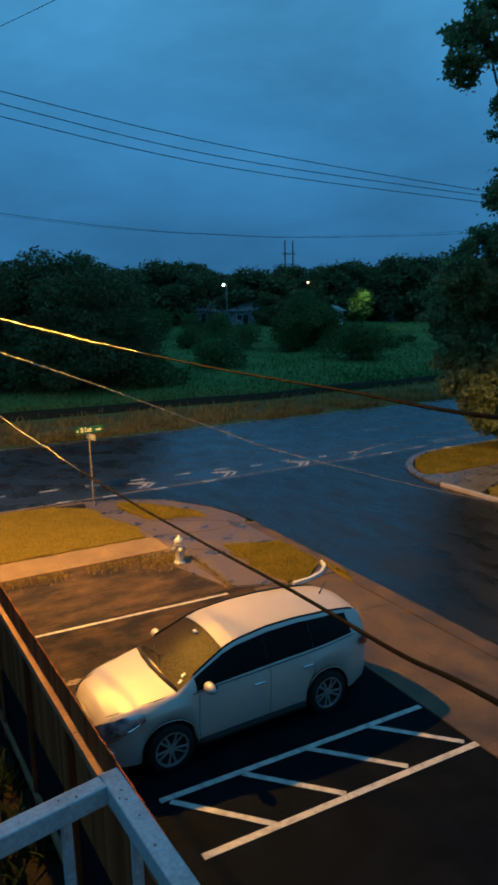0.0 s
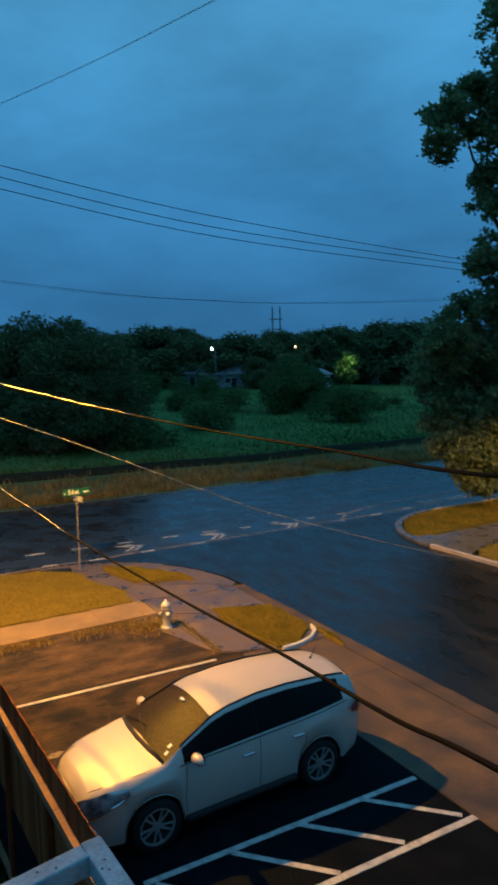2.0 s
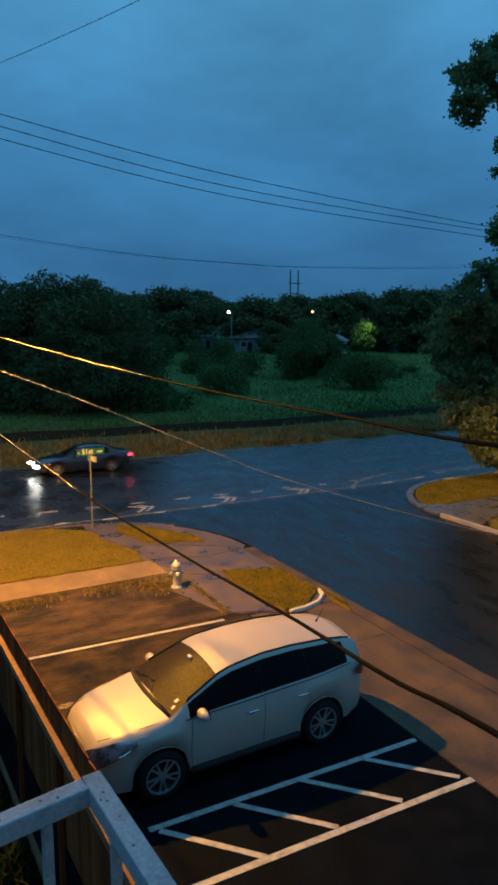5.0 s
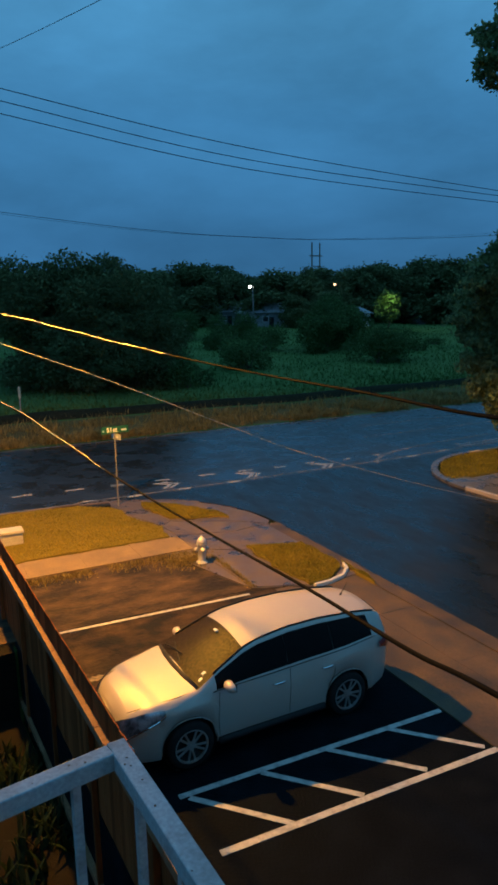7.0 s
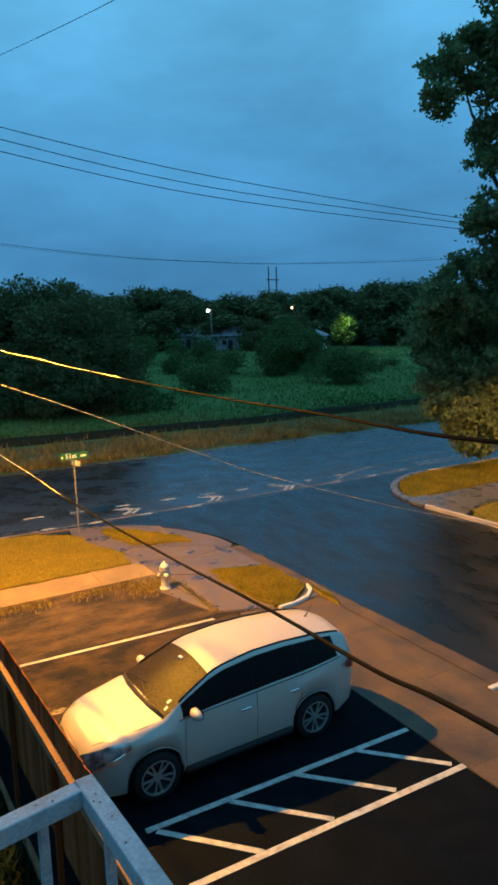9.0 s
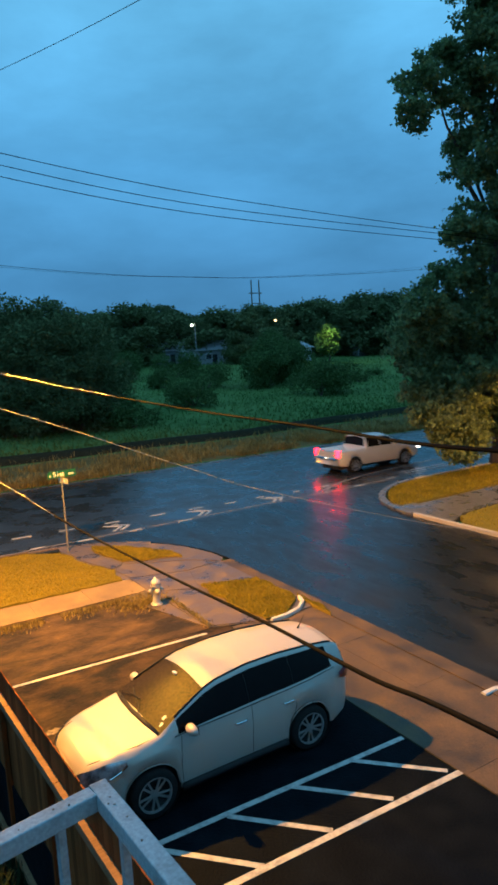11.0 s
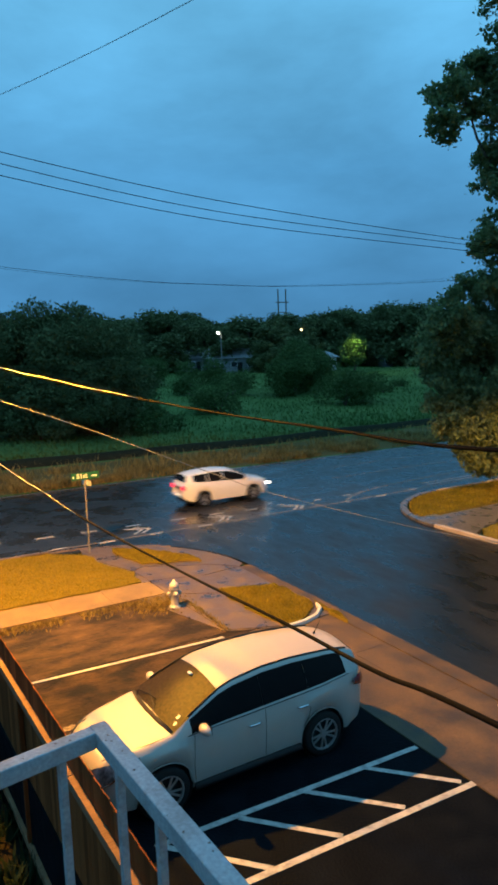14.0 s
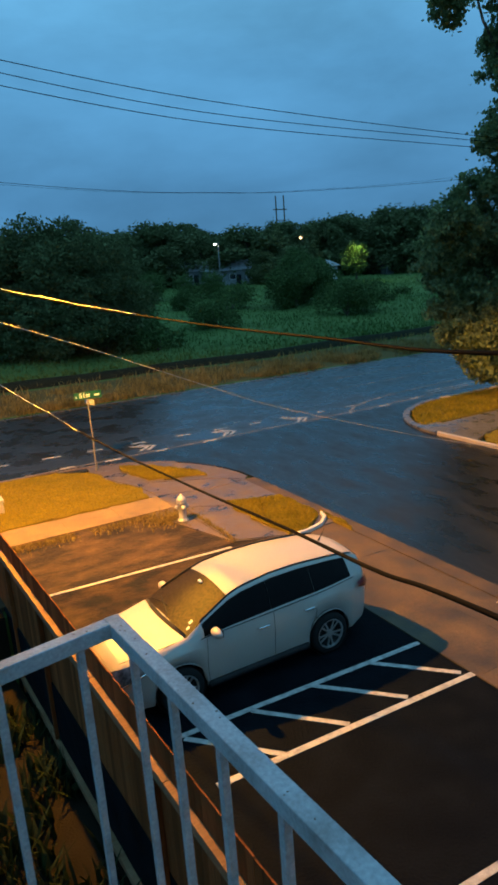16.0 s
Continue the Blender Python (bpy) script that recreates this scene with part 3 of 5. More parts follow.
def chevron(u, v):
    """Two nested arrowheads of a bike lane marking, pointing along the road."""
    root = thing("chevron_marking", "white double chevron painted on the bike lane", "road marking", kind="structure")
    for k in range(2):
        o = u - 0.34 * k
        pts = [(o - 0.62, v + 0.50), (o - 0.46, v + 0.50), (o + 0.08, v), (o - 0.42, v - 0.50), (o - 0.58, v - 0.50), (o - 0.09, v)]
        part("chevron_bar", prism(uvpoly(pts), 0, 0.0075), M_WHITE, root)


for u, v in ((9.55, 25.15), (13.25, 25.0), (16.9, 24.85)):
    chevron(u, v)


# ---- grass ----
def blades(name, spots, h0, h1, material, label, width=0.012, lean=0.5, category="grass"):
    n = len(spots)
    rng = np.random.default_rng(len(name) * 7 + n)
    p = np.array(spots)
    ang = rng.uniform(0, 2 * math.pi, n)
    h = rng.uniform(h0, h1, n)
    d = np.stack([np.cos(ang), np.sin(ang), 0 * ang], 1)
    s = np.stack([-np.sin(ang), np.cos(ang), 0 * ang], 1) * (width * rng.uniform(0.6, 1.4, n))[:, None]
    tip = d * (h * lean * rng.uniform(0.2, 1, n))[:, None] + np.stack([0 * h, 0 * h, h], 1)
    mid = tip * 0.5 + np.stack([0 * h, 0 * h, h * 0.12], 1)
    V = np.concatenate([p - s, p + s, p + mid + s * 0.7, p + mid - s * 0.7, p + tip], 1).reshape(-1, 3)
    F = []
    for i in range(n):
        o = 5 * i
        F += [(o, o + 1, o + 2, o + 3), (o + 3, o + 2, o + 4)]
    me = bpy.data.meshes.new(name)
    me.from_pydata(V.tolist(), [], F)
    me.materials.append(material)
    return tagged(new(name, me), label, category, kind="stuff")


def inside(p, poly):
    c = False
    for i in range(len(poly)):
        a, b = poly[i], poly[i - 1]
        if (a[1] > p[1]) != (b[1] > p[1]) and p[0] < (b[0] - a[0]) * (p[1] - a[1]) / (b[1] - a[1]) + a[0]:
            c = not c
    return c


def scatter(poly, count, z, u_range=None):
    u0, u1 = min(p[0] for p in poly), max(p[0] for p in poly)
    if u_range:
        u0, u1 = max(u0, u_range[0]), min(u1, u_range[1])
    v0, v1 = min(p[1] for p in poly), max(p[1] for p in poly)
    out, tries = [], 0
    while len(out) < count and tries < count * 6:
        tries += 1
        p = (random.uniform(u0, u1), random.uniform(v0, v1))
        if inside(p, poly):
            out.append(tuple(W(p[0], p[1], z)))
    return out


blades("lawn_grass", scatter(LAWNS["lawn_corner"], 42000, 0.088, (-3, 8)), 0.02, 0.055, M_LAWN_AMBER, "short yellow green lawn grass", 0.008)
blades("lawn_grass", scatter(LAWNS["lawn_strip"], 5000, 0.088) + scatter(LAWNS["lawn_triangle"], 9000, 0.088) + scatter(LAWNS["lawn_sliver"], 500, 0.085), 0.02, 0.07, M_LAWN_AMBER, "short yellow green corner grass", 0.008)
blades("lawn_grass", scatter(LAWNS["lawn_island"], 16000, 0.085, (18, 36)) + scatter(LAWNS["lawn_verge"], 9000, 0.085, (18, 30)), 0.05, 0.13, M_LAWN_AMBER, "short yellow green grass round the tree", 0.016)
weeds = []
for _ in range(7000):
    u, v = random.uniform(-3.5, 1.6), random.uniform(0.5, 12.5)
    if noise.noise(Vector((u * 1.1, v * 1.1, 7.0))) > -0.15:
        weeds.append(tuple(W(u, v, -1.51)))
blades("yard_weeds", weeds, 0.15, 0.55, M_WEED, "leafy yard weeds coloured near black for shade", 0.035, 1.0, "weeds")
fringe = []
for _ in range(5200):
    u = random.uniform(-8, 7.0)
    k = random.gauss(0, 0.16)
    if noise.noise(Vector((u * 1.3, 3.1, 0))) > -0.25:
        fringe.append(tuple(W(u, 17.25 - abs(k) * 1.6, 0.0)))
for _ in range(2600):
    a, r = random.uniform(0, 6.283), abs(random.gauss(0, 0.45))
    fringe.append(tuple(W(6.6 + r * math.cos(a), 16.6 + 0.7 * r * math.sin(a), 0.0)))
for _ in range(800):
    fringe.append(tuple(W(7.25 + random.gauss(0, 0.05), random.uniform(13.9, 16.5), 0.01)))
blades("dead_grass_fringe", fringe, 0.03, 0.12, M_DRY, "dry brown grass creeping over the lot edge", 0.012, 0.8)
verge = []
while len(verge) < 34000:
    u, v = random.uniform(-14, 70), 36.75 + abs(random.gauss(0, 1)) ** 1.2 * 2.4
    if v < 43.1 and noise.noise(Vector((u * 0.5, v * 0.5, 2.0))) + 0.35 > random.random() * 0.6:
        verge.append(tuple(W(u, v, ground_z(u, v) - 0.03)))
blades("tall_dry_grass", verge, 0.12, 0.50, M_DRY, "tall dry straw coloured roadside grass", 0.026, 1.1)
mead = []
for _ in range(42000):
    v = 44.4 + 92 * random.random() ** 1.7
    u = random.uniform(-25, 30 + v * 0.9)
    mead.append(tuple(W(u, v, ground_z(u, v) - 0.03)))
blades("meadow_grass", mead, 0.12, 0.36, M_FIELD, "rough dark green meadow grass", 0.05, 1.1)
us = list(range(-60, 130, 2))
vs = [36.55, 37.0, 38.2, 39.5, 41.0, 42.2, 43.1]
V = [W(u, v, ground_z(u, v) + (0.02 if 36.6 < v < 43 else -0.03) + 0.015 * noise.noise(Vector((u, v, 1)))) for u in us for v in vs]
F = [(i * 7 + k, (i + 1) * 7 + k, (i + 1) * 7 + k + 1, i * 7 + k + 1) for i in range(len(us) - 1) for k in range(6)]
tagged(part("road_verge", (V, F), M_VERGE, smooth=True), "dry olive brown verge beside the main road", "ground", kind="structure")
V, F = [], []
us = list(range(-60, 160, 2))
for u in us:
    for v, dz in ((42.95, 0.02), (43.2, 0.16), (43.55, 0.20), (44.0, 0.08), (44.5, -0.06)):
        V.append(W(u, v, ground_z(u, v) + dz + 0.05 * noise.noise(Vector((u * 0.7, v, 0)))))
F = [(i * 5 + k, (i + 1) * 5 + k, (i + 1) * 5 + k + 1, i * 5 + k + 1) for i in range(len(us) - 1) for k in range(4)]
tagged(part("dark_bank", (V, F), M_BALLAST, smooth=True), "low dark ballast bank along the meadow", "embankment", kind="structure")


# ---- trees ----
def leaves(centres, per, size, spread, material, name, parent, seed, flat=0.75, label=""):
    """Many small bent leaf sprays round the given crown centres (x, y, z, radius)."""
    rng = np.random.default_rng(seed)
    pts = []
    for x, y, z, r in centres:
        n = max(8, int(per * r * r))
        d = rng.normal(size=(n, 3))
        d /= np.linalg.norm(d, axis=1)[:, None]
        rad = r * (0.45 + 0.55 * rng.random(n) ** 0.5) * (1 + spread * rng.normal(size=n))
        q = d * rad[:, None]
        q[:, 2] *= flat
        pts.append(q + (x, y, z))
    p = np.concatenate(pts)
    n = len(p)
    a = rng.normal(size=(n, 3))
    a /= np.linalg.norm(a, axis=1)[:, None]
    b = np.cross(a, rng.normal(size=(n, 3)))
    b /= np.linalg.norm(b, axis=1)[:, None]
    c = np.cross(a, b)
    s = (size * rng.uniform(0.55, 1.35, n))[:, None]
    V = np.concatenate([p - a * s, p + b * s * 0.62 + c * s * 0.18, p + a * s, p - b * s * 0.62 + c * s * 0.18], 1).reshape(-1, 3)
    F = [(4 * i, 4 * i + 1, 4 * i + 2, 4 * i + 3) for i in range(n)]
    me = bpy.data.meshes.new(name)
    me.from_pydata(V.tolist(), [], F)
    me.materials.append(material)
    ob = new(name, me)
    ob.parent = parent
    if label:
        ob["label"] = label
    return ob


def clustered(centres, seed, per, leafs, spray, size, material, parent):
    """A crown of leaf clusters: lobes round each centre, clusters in the lobes, single leaves in the clusters."""
    rng = np.random.default_rng(seed)

    def ball(n):
        d = rng.normal(size=(n, 3))
        return d / np.linalg.norm(d, axis=1)[:, None]

    tips = []
    for x, y, z, r in centres:
        lobes = [(0.0, 0.0, 0.0, 0.72 * r)]
        for d in ball(11):
            lobes.append((*(d * r * rng.uniform(0.62, 1.02)), r * rng.uniform(0.26, 0.46)))
        for a, b, c, q in lobes:
            n = max(2, int(per * q * q))
            p = ball(n) * (q * rng.random(n) ** 0.42)[:, None]
            p[:, 2] *= 0.82
            tips.append(p + (x + a, y + b, z + c))
    tips = np.concatenate(tips)
    p = np.repeat(tips, leafs, 0)
    n = len(p)
    p = p + rng.normal(size=(n, 3)) * np.array((spray, spray, spray * 0.75))
    a, b = ball(n), ball(n)
    a[:, 2] -= 0.45
    a /= np.linalg.norm(a, axis=1)[:, None]
    b = np.cross(a, b)
    b /= np.linalg.norm(b, axis=1)[:, None]
    c = np.cross(a, b)
    s = (size * rng.uniform(0.6, 1.3, n))[:, None]
    V = np.concatenate([p - a * s, p - a * s * 0.1 + b * s * 0.62 + c * s * 0.16, p + a * s, p - a * s * 0.1 - b * s * 0.62 + c * s * 0.16], 1).reshape(-1, 3)
    me = bpy.data.meshes.new("crown")
    me.from_pydata(V.tolist(), [], [(4 * i, 4 * i + 1, 4 * i + 2, 4 * i + 3) for i in range(n)])
    me.materials.append(material)
    ob = new("crown", me)
    ob.parent = parent
    return ob


def limb(a, b, r0, r1, sag=0.0, n=6, seed=0):
    rnd = random.Random(seed)
    a, b = Vector(a), Vector(b)
    pts = []
    for i in range(n + 1):
        k = i / n
        j = Vector((rnd.uniform(-1, 1), rnd.uniform(-1, 1), rnd.uniform(-0.5, 0.5))) * (b - a).length * 0.035 * (0 < i < n)
        pts.append(a.lerp(b, k) + Vector((0, 0, sag * math.sin(math.pi * k))) + j)
    return tube(pts, [r0 + (r1 - r0) * i / n for i in range(n + 1)], 8)


def make_tree(name, label, at, height, crown, trunk_r, per, size, material, seed, flat=0.8, spread=0.10, limbs=8, clusters=None):
    """crown: list of (x, y, z, r) relative to the base."""
    root = thing(name, label, "tree", at)
    rnd = random.Random(seed)
    top = max(c[2] for c in crown)
    trunk = limb((0, 0, -0.3), (0.1 * trunk_r, 0, top * 0.8), trunk_r, trunk_r * 0.25, n=8, seed=seed)
    part("trunk", trunk, M_BARK, root, smooth=True)
    for k, c in enumerate(sorted(crown, key=lambda c: -c[3])[:limbs]):
        zb = min(c[2] * rnd.uniform(0.45, 0.7), top * 0.7)
        part("limb", limb((0, 0, zb), (c[0] * 0.95, c[1] * 0.95, c[2]), trunk_r * 0.42, trunk_r * 0.08, 0.1, seed=seed + k), M_BARK, root, smooth=True)
    if clusters:
        clustered(crown, seed, *clusters, material, root)
    else:
        leaves(crown, per, size, spread, material, "crown", root, seed, flat)
    return root


def blob_crown(rnd, w, h, base, n, rmin, rmax):
    out = []
    for _ in range(n):
        a, k = rnd.uniform(0, 6.283), rnd.random()
        z = base + (h - base) * k
        fall = math.sin(math.pi * min(1, 0.16 + 0.80 * k)) ** 0.75
        rr = w * fall * math.sqrt(rnd.random())
        out.append((rr * math.cos(a), rr * math.sin(a), z, rnd.uniform(rmin, rmax)))
    return out


# ---- vehicles ----
SIDE = [(0.0, 0.93), (0.12, 0.97), (0.40, 0.985), (0.68, 1.0), (0.76, 0.982), (1.0, 0.955)]
GREEN = [0.08, 0.5, 0.9, 1.0]
TOP = [0.06, 0.14, 0.24, 0.36, 0.5, 0.66, 0.83, 1.0]


def shell(spec):
    """Body surface of a car as a grid of sections from nose to tail; returns vertices and faces with (x, row, side)."""
    xs = sorted(set([round(x, 3) for x in np.linspace(spec["x1"], spec["x0"], 74)] + [x for x, _ in spec["ztop"]] + spec.get("cuts", [])), reverse=True)
    rows = []
    for x in xs:
        zt, zb, hw = (lerp_table(x, sorted(spec[k])) for k in ("ztop", "zbelt", "hw"))
        ze, he = lerp_table(x, sorted(spec["zedge"])), lerp_table(x, sorted(spec["hedge"]))
        zl = lerp_table(x, sorted(spec["zlow"]))
        for wx in spec["wheels"]:
            r = spec["arch"]
            if abs(x - wx) < r:
                zl = max(zl, spec["wr"] + math.sqrt(r * r - (x - wx) ** 2))
        zl = min(zl, zb - 0.04)
        row = [(hw * f, zl + (zb - zl) * s) for s, f in SIDE]
        y0 = hw * 0.945
        row += [(y0 + (he - y0) * g + 0.03 * math.sin(math.pi * g), zb + (ze - zb) * g) for g in GREEN]
        row += [(he * (1 - t), ze + (zt - ze) * math.sin(t * math.pi / 2)) for t in TOP]
        rows.append(row)
    n = len(rows[0])
    V, F, info = [], [], []
    for sgn in (1, -1):
        o = len(V)
        for x, row in zip(xs, rows):
            V += [Vector((x, sgn * y, z)) for y, z in row]
        for i in range(len(xs) - 1):
            for k in range(n - 1):
                q = (o + i * n + k, o + i * n + k + 1, o + (i + 1) * n + k + 1, o + (i + 1) * n + k)
                F.append(q if sgn < 0 else q[::-1])
                info.append(((xs[i] + xs[i + 1]) / 2, k, sgn))
    m = len(xs) * n
    for i in (0, len(xs) - 1):
        cap = [i * n + k for k in range(n)] + [m + i * n + k for k in range(n - 2, -1, -1)]
        F.append(tuple(cap) if i else tuple(cap[::-1]))
        info.append((xs[i], -1, 0))
    return V, F, info


def subset(V, F, info, test, push=0.0):
    used, out, verts = {}, [], []
    for f, i in zip(F, info):
        if test(*i):
            out.append(tuple(used.setdefault(k, len(used)) for k in f))
    for k in sorted(used, key=used.get):
        verts.append(V[k])
    return verts, out


def wheel_meshes(r, w, spokes):
    tyre = lathe([(r * 0.70, -w * 0.48), (r * 0.93, -w * 0.5), (r * 0.995, -w * 0.36), (r, 0), (r * 0.995, w * 0.36), (r * 0.93, w * 0.5), (r * 0.70, w * 0.48)], 32, "y", (False, False))
    dish = lathe([(r * 0.70, w * 0.42), (r * 0.66, w * 0.40), (r * 0.62, w * 0.12), (0.02, w * 0.10)], 28, "y", (False, True))
    lip = lathe([(r * 0.72, w * 0.40), (r * 0.715, w * 0.50), (r * 0.66, w * 0.49), (r * 0.65, w * 0.36)], 28, "y", (False, False))
    arms = []
    for k in range(spokes):
        a = 2 * math.pi * k / spokes
        arms.append(moved(box(r * 0.50, 0.02, r * 0.085, (r * 0.40, w * 0.36, 0), 0.004), Matrix.Rotation(a, 4, "Y") @ Matrix.Rotation(0.10 * (-1) ** k, 4, "Y")))
    hub = lathe([(r * 0.17, w * 0.30), (r * 0.16, w * 0.42), (0.01, w * 0.43)], 16, "y")
    return mesh_from("wheel", tyre, True), mesh_from("rim_dish", dish, True), mesh_from("rim", join(lip, hub, *arms), False)


def add_wheels(car, xs, y, r, w, spokes):
    tyre, dish, rim = wheel_meshes(r, w, spokes)
    out = []
    for x in xs:
        for sgn in (1, -1):
            m = Matrix.Translation((x, sgn * y, r)) @ (Matrix() if sgn > 0 else Matrix.Rotation(math.pi, 4, "Z"))
            wh = part("wheel", tyre, M_TYRE, car, at=m)
            part("rim_dish", dish, M_TRIM, wh)
            part("rim", rim, M_ALLOY, wh, "ten-spoke alloy rim")
            out.append((wh, m))
    return out


SUV = dict(x0=-2.5, x1=2.5, wheels=(1.45, -1.45), arch=0.445, wr=0.38,
           ztop=[(2.5, 0.81), (2.46, 0.94), (2.3, 1.05), (1.9, 1.16), (1.5, 1.225), (1.38, 1.245), (1.27, 1.28), (0.86, 1.49), (0.44, 1.68), (0.18, 1.755), (-0.4, 1.81), (-1, 1.81), (-1.7, 1.755), (-2.15, 1.69), (-2.32, 1.63), (-2.42, 1.28), (-2.5, 1.08)],
           zbelt=[(2.5, 0.77), (2.4, 0.89), (2.1, 1), (1.4, 1.1), (0.95, 1.13), (0, 1.15), (-1, 1.19), (-2, 1.27), (-2.35, 1.23), (-2.5, 1.03)],
           hw=[(2.5, 0.46), (2.46, 0.58), (2.38, 0.69), (2.25, 0.785), (2.05, 0.865), (1.75, 0.93), (1.45, 0.965), (0.8, 0.945), (0.0, 0.945), (-0.8, 0.95), (-1.45, 0.975), (-2.0, 0.94), (-2.3, 0.86), (-2.45, 0.72), (-2.5, 0.60)],
           zedge=[(2.5, 0.8), (2.4, 0.93), (2.1, 1.07), (1.5, 1.165), (1.27, 1.20), (0.86, 1.41), (0.44, 1.595), (0.18, 1.67), (-0.4, 1.73), (-1, 1.73), (-1.7, 1.675), (-2.15, 1.605), (-2.32, 1.545), (-2.42, 1.26), (-2.5, 1.05)],
           hedge=[(2.5, 0.34), (2.4, 0.52), (2.25, 0.64), (2.0, 0.73), (1.5, 0.82), (1.27, 0.83), (0.86, 0.77), (0.44, 0.705), (-0.4, 0.665), (-1.5, 0.65), (-2.15, 0.63), (-2.30, 0.63), (-2.42, 0.66), (-2.5, 0.50)],
           zlow=[(2.5, 0.36), (2.3, 0.24), (1.9, 0.24), (0.9, 0.27), (-0.9, 0.27), (-2.0, 0.30), (-2.4, 0.42), (-2.5, 0.50)],
           cuts=[1.29, 1.20, 0.98, 0.42, 0.12, 0.02, -0.30, -0.36, -1.18, -1.24, -2.0, -0.32, -2.18, -2.41])


def panes(spec, V, F, info, car, ws, rear, sides, screen):
    """Windscreen, rear window and side windows cut from the shell; the rest is the body."""
    glass = lambda x, k, s: ((ws[1] < x < ws[0] and k >= 9) or (rear[1] < x < rear[0] and k >= 9)
                             or (6 <= k <= 7 and any(a > x > b for a, b in sides)))
    body = subset(V, F, info, lambda x, k, s: not glass(x, k, s))
    part("windscreen", subset(V, F, info, lambda x, k, s: ws[1] < x < ws[0] and k >= 9), screen, car, "rain-beaded windscreen", True)
    part("rear_window", subset(V, F, info, lambda x, k, s: rear[1] < x < rear[0] and k >= 9), M_GLASS, car, "dark tinted rear window", True)
    for a, b in sides:
        for sg in (1, -1):
            part("side_window", subset(V, F, info, lambda x, k, s: 6 <= k <= 7 and a > x > b and s == sg), M_GLASS, car, "dark tinted side window", True)
    return body


def surf(spec, x, s, sgn):
    """A point on the side of a car: s from sill 0 to belt 1."""
    zb, hw, zl = (lerp_table(x, sorted(spec[k])) for k in ("zbelt", "hw", "zlow"))
    f = lerp_table(s, SIDE)
    return Vector((x, sgn * hw * f, zl + (zb - zl) * s))


def side_line(spec, pts, r, off=0.004, sgn=1):
    fine = [(a[0] + (b[0] - a[0]) * k / 6, a[1] + (b[1] - a[1]) * k / 6) for a, b in zip(pts, pts[1:]) for k in range(6)] + [pts[-1]]
    return tube([surf(spec, x, s, sgn) + Vector((0, sgn * off, 0)) for x, s in fine], r, 6)


def parked_suv(at):
    car = thing("parked_suv", "silver-white wet parked SUV with dark tinted windows", "car", at)
    V, F, info = shell(SUV)
    body = panes(SUV, V, F, info, car, (1.29, 0.42), (-2.30, -2.41), [(0.98, -0.30), (-0.36, -1.18), (-1.24, -2.0)], M_WSCREEN)
    part("body", body, M_PAINT, car, smooth=True)
    under = prism([(2.3, -0.7), (2.3, 0.7), (-2.3, 0.7), (-2.3, -0.7)], 0.26, 0.5)
    part("underbody", under, M_TRIM, car)
    for sgn in (1, -1):
        # blackout strips between the panes and round them
        for a, b in ((-0.29, -0.37), (-1.17, -1.25)):
            vv, ff = subset(V, F, info, lambda x, k, s: 6 <= k <= 7 and a > x > b and s == sgn)
            part("window_pillar", ([p + Vector((0, sgn * 0.004, 0)) for p in vv], ff), M_GLASS, car, "gloss black pillar strip", True)
        drip = []
        for x in np.linspace(0.98, -2.2, 26):
            ze, he = lerp_table(x, sorted(SUV["zedge"])), lerp_table(x, sorted(SUV["hedge"]))
            drip.append((x, sgn * (he - 0.02), ze + 0.018))
        part("roof_ditch", tube(drip, 0.016, 6), M_TRIM, car, "dark roof ditch moulding", True)
        belt = [surf(SUV, x, 1.0, sgn) + Vector((0, sgn * 0.002, 0.012)) for x in np.linspace(1.05, -2.05, 18)]
        part("belt_trim", tube(belt, 0.007, 6), M_TRIM, car, "black belt moulding", True)
        sill = [surf(SUV, x, 0.05, sgn) + Vector((0, sgn * 0.012, -0.01)) for x in np.linspace(0.98, -0.98, 12)]
        part("sill_trim", tube(sill, 0.065, 8), M_TRIM, car, "black lower sill", True)
        for wx in SUV["wheels"]:
            lip = [Vector((wx + 0.452 * math.cos(a), sgn * (lerp_table(wx + 0.452 * math.cos(a), sorted(SUV["hw"])) * 0.955 + 0.012), 0.38 + 0.452 * math.sin(a))) for a in np.linspace(-0.1, math.pi + 0.1, 20)]
            part("wheel_arch", tube(lip, 0.009, 6), M_PAINT, car, smooth=True)
            well = lathe([(0.44, -0.14), (0.44, 0.13), (0.05, 0.13)], 24, "y", (False, True))
            part("wheel_well", moved(well, Matrix.Translation((wx, sgn * 0.78, 0.40)) @ (Matrix.Rotation(math.pi, 4, "Z") if sgn > 0 else Matrix())), M_TRIM, car)
        seam = [[(0.96, 0.10), (0.98, 0.5), (0.94, 0.98)], [(-0.30, 0.08), (-0.31, 0.5), (-0.33, 0.99)], [(-1.00, 0.10), (-1.02, 0.30), (-1.16, 0.62), (-1.22, 0.98)]]
        for s in seam:
            part("door_seam", side_line(SUV, s, 0.0045, 0.0, sgn), M_TRIM, car)
        for x in (-0.10, -1.03):
            p = surf(SUV, x, 0.80, sgn)
            h = tube([p + Vector((0.11, sgn * 0.006, 0)), p + Vector((0.08, sgn * 0.04, 0.004)), p + Vector((-0.08, sgn * 0.04, 0.006)), p + Vector((-0.11, sgn * 0.006, 0.004))], 0.017, 8)
            part("door_handle", h, M_CHROME, car, "chrome door handle", True)
        p = surf(SUV, 0.82, 1.0, sgn)
        arm = part("mirror_arm", tube([p + Vector((0, 0, 0.03)), p + Vector((-0.02, sgn * 0.12, 0.10))], 0.025, 8), M_TRIM, car)
        bm = bmesh.new()
        bmesh.ops.create_uvsphere(bm, u_segments=18, v_segments=10, radius=1)
